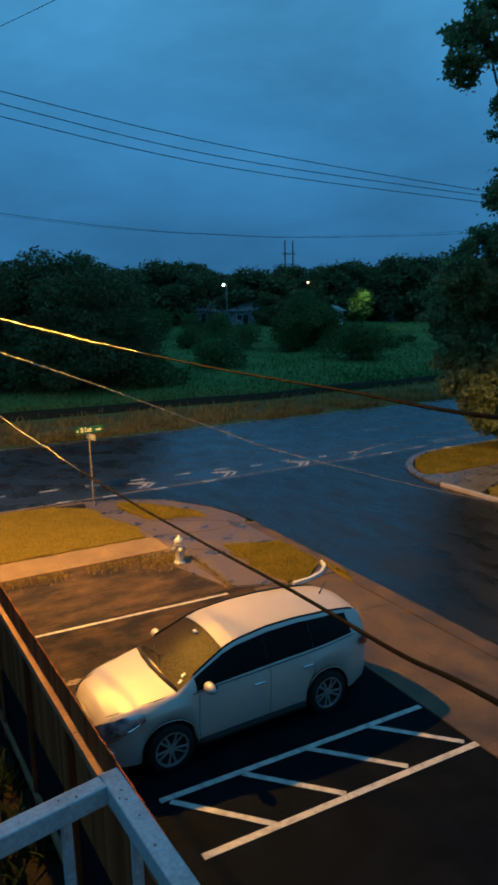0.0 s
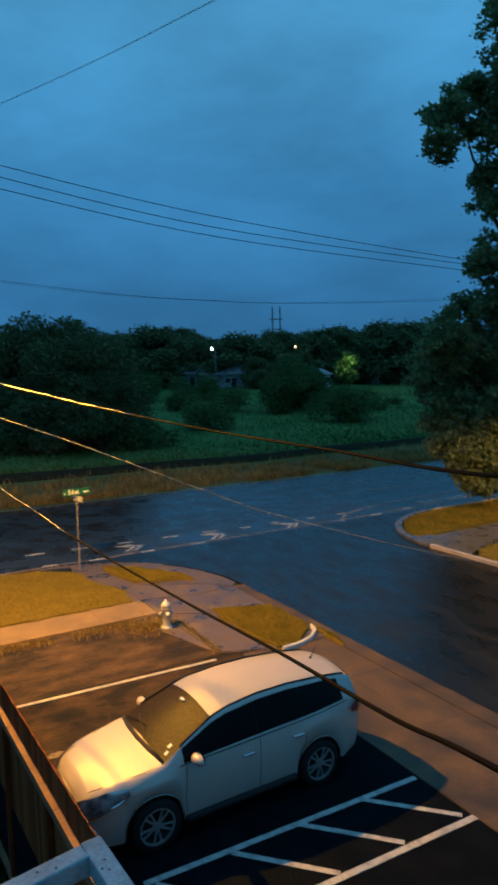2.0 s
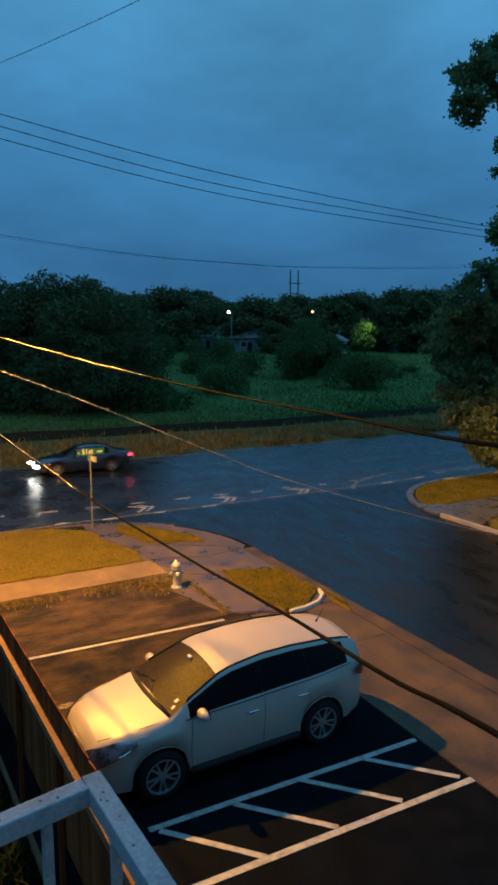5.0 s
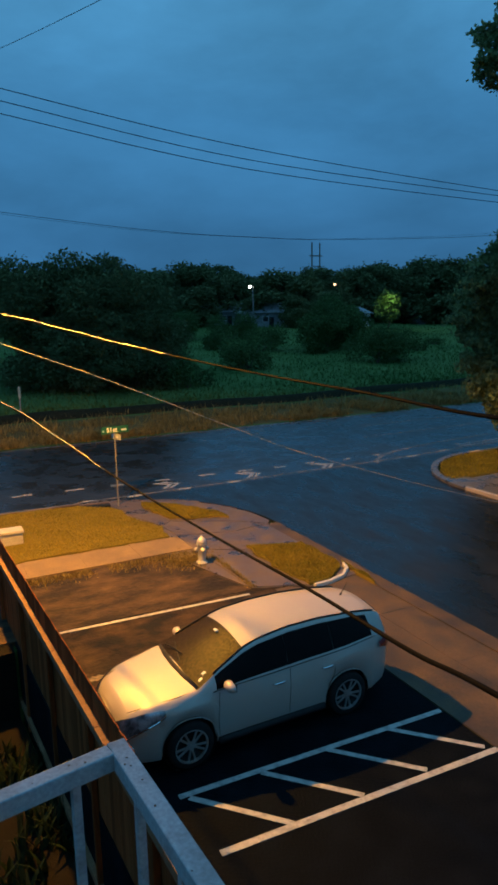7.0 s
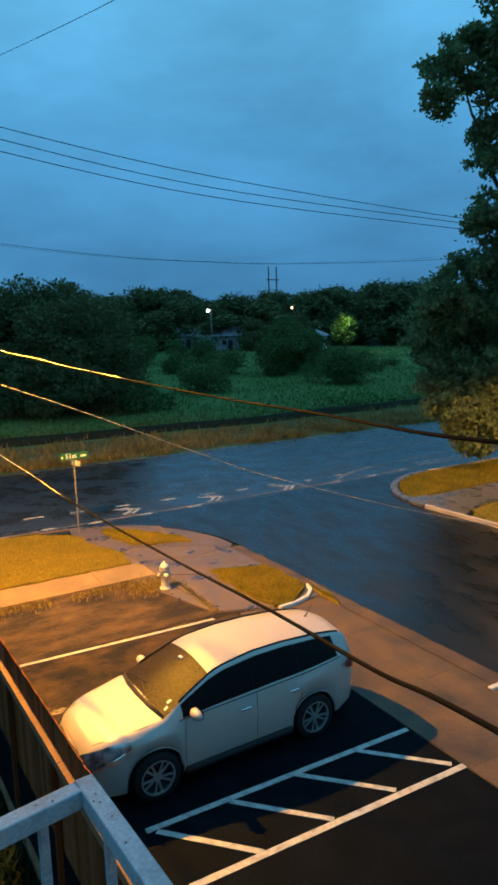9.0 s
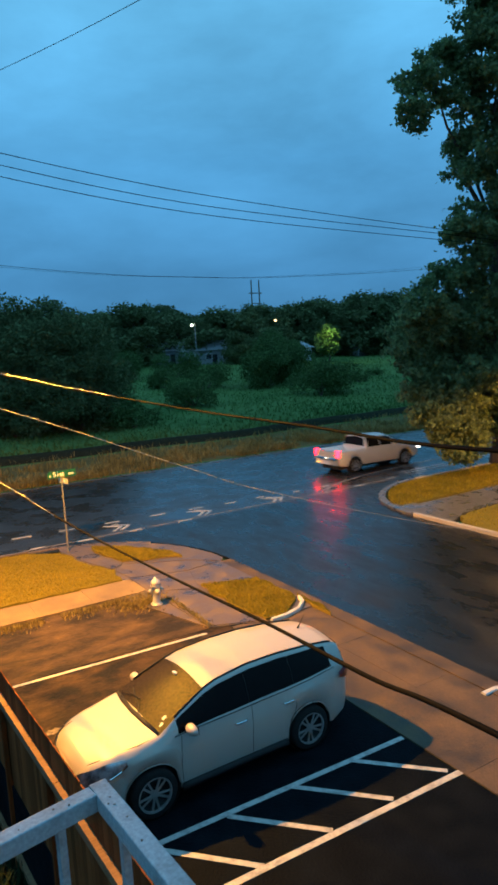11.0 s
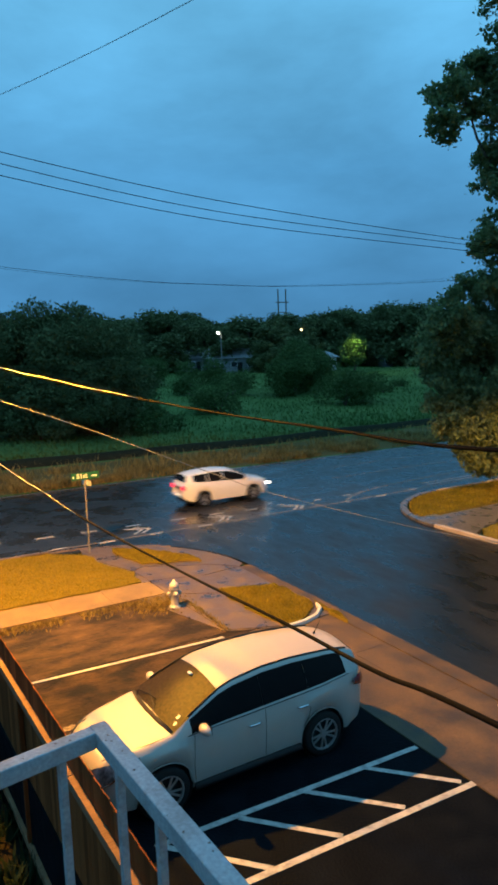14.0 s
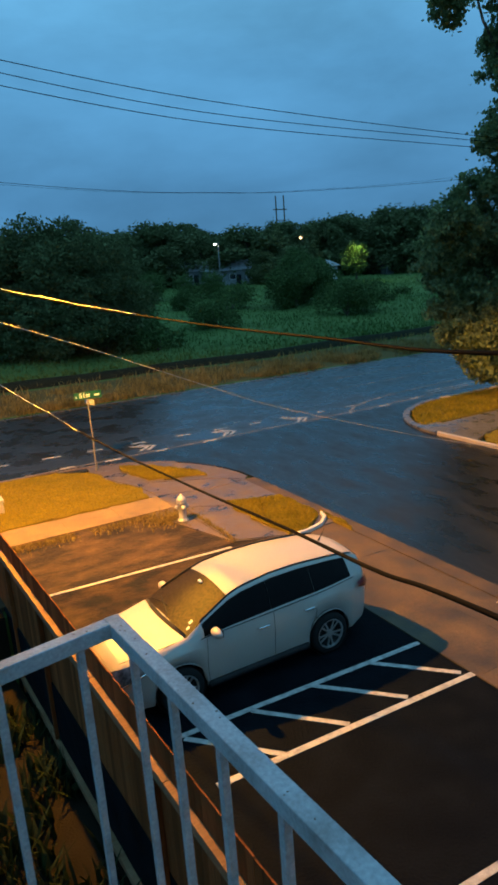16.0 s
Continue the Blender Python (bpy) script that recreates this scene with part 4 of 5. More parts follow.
        bmesh.ops.scale(bm, vec=(0.095, 0.150, 0.080), verts=bm.verts)
        for v in bm.verts:
            if v.co.x < -0.03:
                v.co.x = -0.03 + (v.co.x + 0.03) * 0.2
        bmesh.ops.translate(bm, vec=p + Vector((0.0, sgn * 0.150, 0.105)), verts=bm.verts)
        me = bpy.data.meshes.new("mirror_cap")
        bm.to_mesh(me)
        bm.free()
        me.polygons.foreach_set("use_smooth", [True] * len(me.polygons))
        cap = part("mirror_cap", me, M_PAINT, car, "silver-white mirror cap")
        part("mirror_glass", box(0.012, 0.21, 0.115, p + Vector((-0.052, sgn * 0.150, 0.105)), 0.004), M_GLASS, cap, "dark door mirror glass")
        # headlamp: a wrapped band on the front corner
        xs = np.linspace(2.485, 1.80, 9)
        lamp_v, lamp_f = [], []
        for i, x in enumerate(xs):
            hw = lerp_table(x, sorted(SUV["hw"]))
            zb = lerp_table(x, sorted(SUV["zbelt"]))
            k = i / 8
            hgt = 0.20 * (1 - k) ** 0.6 + 0.03
            ze, he = lerp_table(x, sorted(SUV["zedge"])), lerp_table(x, sorted(SUV["hedge"]))
            lift = 0.62 * (1 - k) ** 0.7
            lamp_v += [Vector((x + 0.02, sgn * (hw * 0.955 + (he - hw * 0.955) * lift + 0.016), zb + (ze - zb) * lift + 0.016)), Vector((x + 0.04, sgn * (hw * 0.99 + 0.038), zb - 0.012 - hgt * 0.5)), Vector((x + 0.032, sgn * (hw * 0.995 + 0.03), zb - 0.012 - hgt))]
        lamp_f = [(3 * i + k, 3 * i + k + 1, 3 * i + k + 4, 3 * i + k + 3)[::sgn] for i in range(8) for k in range(2)]
        part("headlamp", (lamp_v, lamp_f), M_LENS, car, "clear headlamp lens", True)
        part("lamp_trim", tube([lamp_v[3 * i + 2] for i in range(9)], 0.012, 6), M_CHROME, car, "chrome strip under the headlamp")
        # fog lamp and tail lamp
        fog = moved(lathe([(0.07, -0.02), (0.065, 0.02), (0.04, 0.03)], 16, "z"), Matrix.Translation((2.33, sgn * 0.70, 0.48)) @ Matrix.Rotation(radians(90), 4, "Y") @ Matrix.Rotation(sgn * radians(-30), 4, "X"))
        part("fog_lamp", fog, M_CHROME, car, "fog lamp with chrome ring")
        xs = np.linspace(-2.46, -2.10, 7)
        tv = []
        for i, x in enumerate(xs):
            hw = lerp_table(x, sorted(SUV["hw"]))
            zb = lerp_table(x, sorted(SUV["zbelt"]))
            k = i / 6
            top, bot = 1.05 + 0.17 * min(1, 1.6 - k), 0.96 + 0.12 * k
            top = min(top, zb - 0.01)
            tv += [Vector((x - 0.02, sgn * (hw * 0.985 + 0.018), top)), Vector((x - 0.03, sgn * (hw * 1.0 + 0.034), (top + bot) / 2)), Vector((x - 0.02, sgn * (hw * 1.0 + 0.022), bot))]
        tf = [(3 * i + k, 3 * i + k + 1, 3 * i + k + 4, 3 * i + k + 3)[::-sgn] for i in range(6) for k in range(2)]
        part("tail_lamp", (tv, tf), M_REDLENS, car, "red tail lamp", True)
    # grille, bumper, badge shape, plate bars
    grille = box(0.06, 0.86, 0.22, (2.49, 0, 0.77), 0.02)
    g = part("grille", grille, M_TRIM, car, "black mesh grille")
    for z in (0.68, 0.72, 0.76, 0.80):
        part("grille_bar", box(0.02, 0.80, 0.010, (2.525, 0, z)), M_CHROME, g)
    part("grille_surround", tube([(2.50, -0.44, 0.84), (2.525, -0.25, 0.70), (2.53, 0, 0.645), (2.525, 0.25, 0.70), (2.50, 0.44, 0.84)], 0.022, 8), M_CHROME, car, "chrome grille surround")
    part("badge", lathe([(0.075, 0.0), (0.07, 0.012), (0.05, 0.014)], 20, "z"), M_CHROME, car, "plain round chrome badge", at=Matrix.Translation((2.525, 0, 0.77)) @ Matrix.Rotation(radians(90), 4, "Y"))
    part("front_bumper", box(0.12, 0.92, 0.10, (2.45, 0, 0.54), 0.04), M_PAINT, car, smooth=True)
    part("lower_grille", box(0.05, 0.86, 0.11, (2.46, 0, 0.43), 0.02), M_TRIM, car)
    part("skid_plate", box(0.12, 0.9, 0.05, (2.40, 0, 0.33), 0.02), M_CHROME, car)
    part("rear_bumper", box(0.14, 1.25, 0.14, (-2.47, 0, 0.56), 0.05), M_PAINT, car, smooth=True)
    part("rear_skirt", box(0.10, 1.3, 0.12, (-2.44, 0, 0.42), 0.03), M_TRIM, car)
    part("rear_wiper", tube([(-2.43, 0.05, 1.33), (-2.42, 0.25, 1.36), (-2.41, 0.38, 1.40)], 0.010, 6), M_TRIM, car)
    part("antenna", tube([(-1.95, 0, 1.715), (-2.0, 0, 1.78), (-2.10, 0, 1.93)], [0.022, 0.008, 0.004], 8), M_TRIM, car, "short black roof antenna")
    for y0, x1, y1 in ((0.05, 0.66, -0.50), (-0.62, 0.72, -0.08)):
        part("wiper", tube([(1.31, y0 + 0.1, 1.262), (1.24, y0, 1.308), (1.18, (y0 + y1) / 2, 1.340), (x1 + 0.44, y1, 1.362)], 0.011, 6), M_TRIM, car, "black wiper arm")
    part("cowl", tube([(1.26, -0.79, 1.185), (1.32, -0.4, 1.238), (1.34, 0, 1.248), (1.32, 0.4, 1.238), (1.26, 0.79, 1.185)], 0.040, 8), M_TRIM, car, "black cowl panel", True)
    for y, z, x in ((0.69, 1.262, 1.165), (0.63, 1.318, 1.08)):
        part("windscreen_sticker", moved(box(0.07, 0.055, 0.004, (0, 0, 0)), Matrix.Translation((x, y, z + 0.012)) @ Matrix.Rotation(radians(29), 4, "Y")), M_SIGNTXT, car, "small white windscreen sticker")
    # mirror glint made with plain white colour
    part("inner_mirror", box(0.05, 0.10, 0.03, (0.56, 0, 1.650), 0.01), M_SIGNTXT, car, "interior mirror coloured white for its glint")
    part("hood_seam", tube([(2.32, -0.60, 1.02), (1.6, -0.80, 1.155), (1.33, -0.82, 1.185)], 0.005, 6), M_TRIM, car)
    part("hood_seam", tube([(2.32, 0.60, 1.02), (1.6, 0.80, 1.155), (1.33, 0.82, 1.185)], 0.005, 6), M_TRIM, car)
    add_wheels(car, SUV["wheels"], 0.84, 0.38, 0.25, 10)
    return car


parked_suv(pose(0.009, 10.32, 0.0, 0, 0, 208.2))

SEDAN = dict(SUV, x0=-2.4, x1=2.4, wheels=(1.45, -1.35), arch=0.39, wr=0.33,
             ztop=[(2.4, 0.60), (2.3, 0.72), (1.9, 0.84), (1.1, 0.93), (0.95, 0.95), (0.2, 1.34), (-0.3, 1.43), (-0.9, 1.42), (-1.25, 1.33), (-1.85, 1.06), (-2.3, 1.02), (-2.4, 0.85)],
             zbelt=[(2.4, 0.55), (2.2, 0.68), (1.1, 0.86), (0, 0.92), (-1.5, 0.97), (-2.25, 0.96), (-2.4, 0.8)],
             zedge=[(2.4, 0.57), (2.2, 0.70), (1.1, 0.89), (0.95, 0.90), (0.2, 1.26), (-0.3, 1.35), (-0.9, 1.34), (-1.25, 1.25), (-1.85, 1.01), (-2.3, 0.98), (-2.4, 0.82)],
             hw=[(2.4, 0.60), (2.3, 0.75), (1.9, 0.87), (1.2, 0.91), (-1.4, 0.91), (-2.1, 0.86), (-2.35, 0.72), (-2.4, 0.62)],
             hedge=[(2.4, 0.45), (1.9, 0.70), (0.95, 0.78), (0.2, 0.60), (-0.9, 0.58), (-1.85, 0.70), (-2.4, 0.55)],
             zlow=[(2.4, 0.25), (1.0, 0.20), (-1.0, 0.20), (-2.4, 0.32)], cuts=[0.93, 0.22, 0.55, -0.28, -0.34, -1.25, -1.3, -1.83])
PICKUP = dict(SUV, x0=-2.9, x1=2.9, wheels=(1.80, -1.75), arch=0.47, wr=0.40,
              ztop=[(2.9, 0.95), (2.82, 1.12), (2.5, 1.20), (1.5, 1.26), (1.4, 1.28), (0.85, 1.72), (0.6, 1.83), (-0.2, 1.87), (-0.95, 1.84), (-1.08, 1.24), (-1.12, 0.92), (-2.82, 0.92), (-2.84, 1.23), (-2.9, 1.22)],
              zbelt=[(2.9, 0.85), (2.7, 1.06), (1.4, 1.19), (-1.0, 1.22), (-2.9, 1.23)],
              zedge=[(2.9, 0.88), (2.7, 1.10), (1.4, 1.22), (0.85, 1.64), (0.6, 1.75), (-0.2, 1.79), (-0.95, 1.76), (-1.08, 1.245), (-2.9, 1.245)],
              hw=[(2.9, 0.80), (2.75, 0.93), (2.2, 1.0), (-2.6, 1.0), (-2.9, 0.97)],
              hedge=[(2.9, 0.7), (2.5, 0.82), (1.4, 0.86), (0.85, 0.72), (-0.2, 0.69), (-0.95, 0.71), (-1.08, 0.86), (-2.9, 0.86)],
              zlow=[(2.9, 0.42), (2.3, 0.36), (-2.3, 0.40), (-2.9, 0.50)], cuts=[1.38, 0.9, 1.0, 0.05, -0.02, -0.85, -0.96, -1.06])


def traffic_car(name, label, spec, paint_mat, ws, rear, sides, wheel_y, wr, head, tail, bright_tail=False):
    car = thing(name, label, "car")
    V, F, info = shell(spec)
    body = panes(spec, V, F, info, car, ws, rear, sides, M_GLASS)
    part("body", body, paint_mat, car, smooth=True)
    x1, x0 = spec["x1"], spec["x0"]
    zf = lerp_table(x1, sorted(spec["zbelt"])) - 0.02
    zr = lerp_table(x0, sorted(spec["zbelt"])) - 0.02
    hf, hr = lerp_table(x1 - 0.08, sorted(spec["hw"])), lerp_table(x0 + 0.05, sorted(spec["hw"]))
    for sgn in (1, -1):
        part("headlight", moved(box(0.14, 0.30, 0.12, (0, 0, 0), 0.03), Matrix.Translation((x1 - 0.03, sgn * (hf - 0.14), zf)) @ Matrix.Rotation(-sgn * 0.35, 4, "Z")), head, car, "lit headlight")
        part("tail_light", box(0.10, 0.24, 0.36 if spec is PICKUP else 0.20 if spec is SUV else 0.11, (x0 + 0.01, sgn * (hr - 0.10), zr - (0.10 if spec is PICKUP else 0.0)), 0.02), tail, car, "red tail light")
        p = surf(spec, ws[0] - 0.35, 1.0, sgn)
        part("door_mirror", box(0.12, 0.18, 0.13, p + Vector((0, sgn * 0.10, 0.07)), 0.03), paint_mat, car)
        for wx in spec["wheels"]:
            well = lathe([(spec["arch"] - 0.01, -0.14), (spec["arch"] - 0.01, 0.10), (0.05, 0.10)], 20, "y", (False, True))
            part("wheel_well", moved(well, Matrix.Translation((wx, sgn * (wheel_y - 0.08), wr)) @ (Matrix.Rotation(math.pi, 4, "Z") if sgn > 0 else Matrix())), M_TRIM, car)
    part("rear_bumper", box(0.12, hr * 1.7, 0.14, (x0 - 0.02, 0, zr - 0.38), 0.04), M_CHROME if spec is PICKUP else paint_mat, car)
    part("front_bumper", box(0.12, hf * 1.6, 0.16, (x1 - 0.02, 0, zf - 0.30), 0.05), M_CHROME if spec is PICKUP else paint_mat, car)
    part("grille", box(0.05, hf * 0.9, 0.16, (x1, 0, zf - 0.06), 0.02), M_TRIM, car)
    part("underbody", prism([(x1 - 0.2, -0.7), (x1 - 0.2, 0.7), (x0 + 0.2, 0.7), (x0 + 0.2, -0.7)], 0.24, 0.5), M_TRIM, car)
    part("plate_light", box(0.02, 0.22, 0.03, (x0 - 0.09, 0, zr - 0.36)), G_PLATE, car)
    return car, add_wheels(car, spec["wheels"], wheel_y, wr, 0.23, 10)


sedan, sedan_wheels = traffic_car("sedan", "dark blue sedan driving with bright headlights", SEDAN, M_PAINTD, (0.93, 0.22), (-1.3, -1.83), [(0.55, -0.28), (-0.34, -1.25)], 0.78, 0.33, G_HEAD, G_TAIL)
pickup, pickup_wheels = traffic_car("pickup_truck", "silver pickup truck driving with red tail lights lit", PICKUP, M_PAINTP, (1.38, 0.9), (-0.96, -1.06), [(0.85, 0.05), (-0.02, -0.85)], 0.87, 0.40, G_HEADDIM, G_TAILBRIGHT)
part("bed_liner", box(1.66, 1.66, 0.05, (-1.98, 0, 0.97), 0.01), M_TRIM, pickup, "black truck bed liner")
part("tailgate", box(0.05, 1.64, 0.40, (-2.93, 0, 1.02), 0.015), M_PAINTP, pickup, "tailgate in red light")
suv, suv_wheels = traffic_car("passing_suv", "white SUV driving along the main road", SUV, M_PAINTW, (1.29, 0.42), (-2.30, -2.41), [(0.98, -0.30), (-0.36, -1.18), (-1.24, -2.0)], 0.84, 0.38, G_HEADDIM, G_TAILDIM)
suv.scale = (0.90, 0.94, 0.92)


# ---- fence, railing, balcony ----
def fence_u(v):
    return 1.81 - 0.040 * (v - 7.0)


def build_fence():
    root = thing("wooden_fence", "weathered dark wooden privacy fence with orange-lit rails", "fence")
    board_meshes = []
    for k in range(4):
        h = 1.93 + 0.012 * k / 3
        pr = prism([(-0.009, -0.066), (0.009, -0.066), (0.009, 0.066), (-0.009, 0.066)], -1.46, h)
        board_meshes.append(mesh_from("board", pr))
    v, k = -2.0, 0
    rnd = random.Random(4)
    while v < 17.0:
        p = W(fence_u(v), v, 0)
        part("board", board_meshes[rnd.randrange(4)], M_FENCE, root, at=Matrix.Translation(p + Vector((0, 0, rnd.uniform(-0.005, 0.005)))) @ Matrix.Rotation(ROT + 0.040 + rnd.uniform(-0.02, 0.02), 4, "Z"))
        v += 0.139
        k += 1
    for z in (1.48, -1.2):
        v0 = -2.0
        while v0 < 16.5:
            a, b = W(fence_u(v0) - 0.06, v0, z), W(fence_u(v0 + 2.4) - 0.06, v0 + 2.4, z)
            d = (b - a)
            m = Matrix.Translation((a + b) / 2) @ Matrix.Rotation(math.atan2(d.y, d.x), 4, "Z")
            part("rail", box(d.length - 0.01, 0.09, 0.13, (0, 0, 0), 0.006), M_RAILWOOD, root, "rough two-by-four fence rail", at=m)
            v0 += 2.4
    for i in range(9):
        v = -1.6 + 2.4 * i
        part("post", box(0.08, 0.09, 2.86, (0, 0, -0.055), 0.006), M_FENCE, root, at=Matrix.Translation(W(fence_u(v) - 0.058, v, 0)) @ Matrix.Rotation(ROT, 4, "Z"))


build_fence()

CORNER = Vector((-0.047, 0.612, 6.05))
A_RIGHT, A_LEFT = radians(-59.2), radians(-143.0)


def build_railing():
    root = thing("balcony_railing", "pale blue-lit chipped metal balcony railing with square bars", "railing")
    d1 = Vector((math.cos(A_RIGHT), math.sin(A_RIGHT), 0))
    d2 = Vector((math.cos(A_LEFT), math.sin(A_LEFT), 0))
    for z, h, name in ((6.05, 0.034, "top_rail"), (5.08, 0.030, "bottom_rail")):
        for d, ang, length in ((d1, A_RIGHT, 3.2), (d2, A_LEFT, 2.2)):
            c = CORNER + d * (length / 2)
            c.z = z - h / 2
            side = 0.017 if d is d1 else -0.017
            off = Vector((-d.y, d.x, 0)) * -side
            part(name, box(length, 0.034, h, (0, 0, 0), 0.003), M_RAILING, root, at=Matrix.Translation(c + off - d * (0.0 if d is d1 else -0.036)) @ Matrix.Rotation(ang, 4, "Z"))
    bar = mesh_from("baluster", box(0.0155, 0.0155, 0.96, (0, 0, 0), 0.002))
    for d, ang, first, n in ((d1, A_RIGHT, 0.110, 17), (d2, A_LEFT, 0.105, 12)):
        off = Vector((-d.y, d.x, 0)) * (-0.017 if d is d1 else 0.017)
        for k in range(n):
            p = CORNER + d * (first + 0.178 * k) + off
            part("baluster", bar, M_RAILING, root, at=Matrix.Translation((p.x, p.y, 5.545)) @ Matrix.Rotation(ang, 4, "Z"))
    for d, L in ((d1, 3.1), (d2, 2.1)):
        p = CORNER + d * L
        part("post", box(0.04, 0.04, 1.05, (0, 0, 0), 0.003), M_RAILING, root, at=Matrix.Translation((p.x, p.y, 5.50)) @ Matrix.Rotation(A_RIGHT, 4, "Z"))
    rnd = random.Random(9)
    for k in range(26):
        d = d1 if k < 19 else d2
        s = rnd.uniform(0.05, 1.5)
        off = Vector((-d.y, d.x, 0)) * ((-0.017 if d is d1 else 0.017) + rnd.uniform(-0.012, 0.012))
        p = CORNER + d * s + off
        r = rnd.uniform(0.0010, 0.0026)
        part("paint_chip", lathe([(r, 0), (r * 0.8, 0.0006)], 7), M_RUST, root, "dark rusty paint chip", at=Matrix.Translation((p.x, p.y, 6.0502)) @ Matrix.Diagonal((1, rnd.uniform(0.6, 1.8), 1, 1)))


build_railing()
d1 = Vector((math.cos(A_RIGHT), math.sin(A_RIGHT), 0))
d2 = Vector((math.cos(A_LEFT), math.sin(A_LEFT), 0))
c0 = Vector((CORNER.x, CORNER.y, 0)) - d1 * 0.03 - d2 * 0.03
quad = [c0, c0 + d1 * 3.3, c0 + d1 * 3.3 + d2 * 2.3, c0 + d2 * 2.3]
tagged(part("balcony_floor", prism([(p.x, p.y) for p in quad], 4.86, 5.0), M_SLAB), "grey concrete balcony floor", "balcony", kind="structure")
wall = [c0 + d1 * 3.302 - d2 * 1.6, c0 + d1 * 3.302 + d2 * 12, c0 + d1 * 3.6 + d2 * 12, c0 + d1 * 3.6 - d2 * 1.6]
tagged(part("wall_building", prism([(p.x, p.y) for p in wall], -1.6, 8.2), M_SIDING), "plain building wall behind the balcony", "wall", kind="structure")
for s in (0.12, 2.0):
    p = c0 + d1 * s + d2 * 0.12
    tagged(part("balcony_post", box(0.12, 0.12, 6.4, (0, 0, 0), 0.008), M_SIDING, at=Matrix.Translation((p.x, p.y, 1.67))), "square timber post under the balcony", "post", kind="structure")


# ---- hydrant, sign, box, lamp, cables ----
def hydrant(at):
    root = thing("fire_hydrant", "silver painted fire hydrant in dry grass", "fire hydrant", at)
    part("barrel", lathe([(0.16, 0), (0.16, 0.05), (0.115, 0.07), (0.105, 0.10), (0.105, 0.52), (0.135, 0.54), (0.135, 0.585), (0.125, 0.60)], 24), M_HYDRANT, root, smooth=True)
    part("bonnet", lathe([(0.135, 0.60), (0.13, 0.65), (0.10, 0.71), (0.06, 0.745), (0.03, 0.755), (0.028, 0.80), (0.012, 0.805)], 24), M_HYDRANT, root, "domed bonnet with operating nut", True)
    for a, r, l in ((0, 0.075, 0.20), (90, 0.055, 0.18), (-90, 0.055, 0.18)):
        n = moved(lathe([(r * 0.8, 0.08), (r * 0.8, l - 0.05), (r, l - 0.05), (r, l), (r * 0.4, l + 0.005), (r * 0.35, l + 0.03), (0.01, l + 0.03)], 18), Matrix.Translation((0, 0, 0.43)) @ Matrix.Rotation(radians(a), 4, "Z") @ Matrix.Rotation(radians(90), 4, "Y"))
        part("outlet_cap", n, M_HYDRANT, root, smooth=True)
    for k in range(8):
        a = k * math.pi / 4
        part("bolt", lathe([(0.014, 0), (0.014, 0.03)], 6), M_GALV, root, at=Matrix.Translation((0.14 * math.cos(a), 0.14 * math.sin(a), 0.04)))


hydrant(Matrix.Translation((-1.29, 17.55, 0.0)) @ Matrix.Rotation(radians(-70), 4, "Z"))


def street_sign(at):
    root = thing("street_sign", "green street name sign on a thin metal post", "street sign", at)
    part("post", tube([(0, 0, 0), (0, 0, 2.62)], 0.03, 10), M_GALV, root)
    part("bracket", box(0.06, 0.06, 0.10, (0, 0, 2.64), 0.01), M_GALV, root)
    ang = radians(30)
    bl = part("name_blade", box(1.0, 0.012, 0.25, (0, 0, 0), 0.004), M_SIGN, root, "green name blade with white letters", at=Matrix.Translation((0.02, 0, 2.83)) @ Matrix.Rotation(ang, 4, "Z"))
    cu = bpy.data.curves.new("lettering", "FONT")
    cu.body, cu.size, cu.align_x, cu.align_y, cu.extrude, cu.offset = "51st", 0.235, "CENTER", "CENTER", 0.002, 0.006
    cu.materials.append(M_SIGNTXT)
    tx = new("lettering", cu)
    tx.parent = bl
    tx.matrix_basis = Matrix.Translation((-0.12, -0.009, 0)) @ Matrix.Rotation(radians(90), 4, "X")
    part("text_bar", box(0.20, 0.004, 0.06, (0.33, -0.008, -0.02)), M_SIGNTXT, bl)
    part("text_bar", box(0.05, 0.004, 0.07, (-0.43, -0.008, -0.03)), M_SIGNTXT, bl)
    b2 = part("cross_blade", box(0.62, 0.012, 0.20, (0, 0, 0), 0.004), M_SIGNPALE, root, "pale green cross street blade in lamp light", at=Matrix.Translation((0.05, 0, 2.58)) @ Matrix.Rotation(radians(-48), 4, "Z"))
    part("text_bar", box(0.34, 0.004, 0.08, (-0.05, -0.008, 0)), M_SIGNTXT, b2)


street_sign(Matrix.Translation((-4.74, 23.47, 0.0)))


def utility_box(at):
    root = thing("utility_box", "beige ground utility box with a flat lid", "utility box", at)
    part("body", box(0.62, 0.46, 0.34, (0, 0, 0.17), 0.02), M_BOX, root)
    for z in (0.08, 0.15, 0.22, 0.29):
        part("rib", box(0.635, 0.475, 0.02, (0, 0, z), 0.006), M_BOX, root)
    part("lid", box(0.70, 0.54, 0.10, (0, 0, 0.39), 0.03), M_BOX, root, "pale flat lid")


utility_box(Matrix.Translation(W(2.35, 20.45, 0.09)) @ Matrix.Rotation(ROT, 4, "Z"))


def marker_post(at):
    root = thing("marker_post", "thin pale marker post at the meadow edge", "post", at)
    part("shaft", box(0.09, 0.04, 1.1, (0, 0, 0.55), 0.008), M_GALV, root)
    part("sheet", box(0.16, 0.02, 0.75, (0, -0.03, 1.35), 0.006), M_SIGNPALE, root, "pale marker sheet")


marker_post(Matrix.Translation(W(6.35, 44.5, ground_z(6.35, 44.5) - 0.03)) @ Matrix.Rotation(ROT, 4, "Z"))


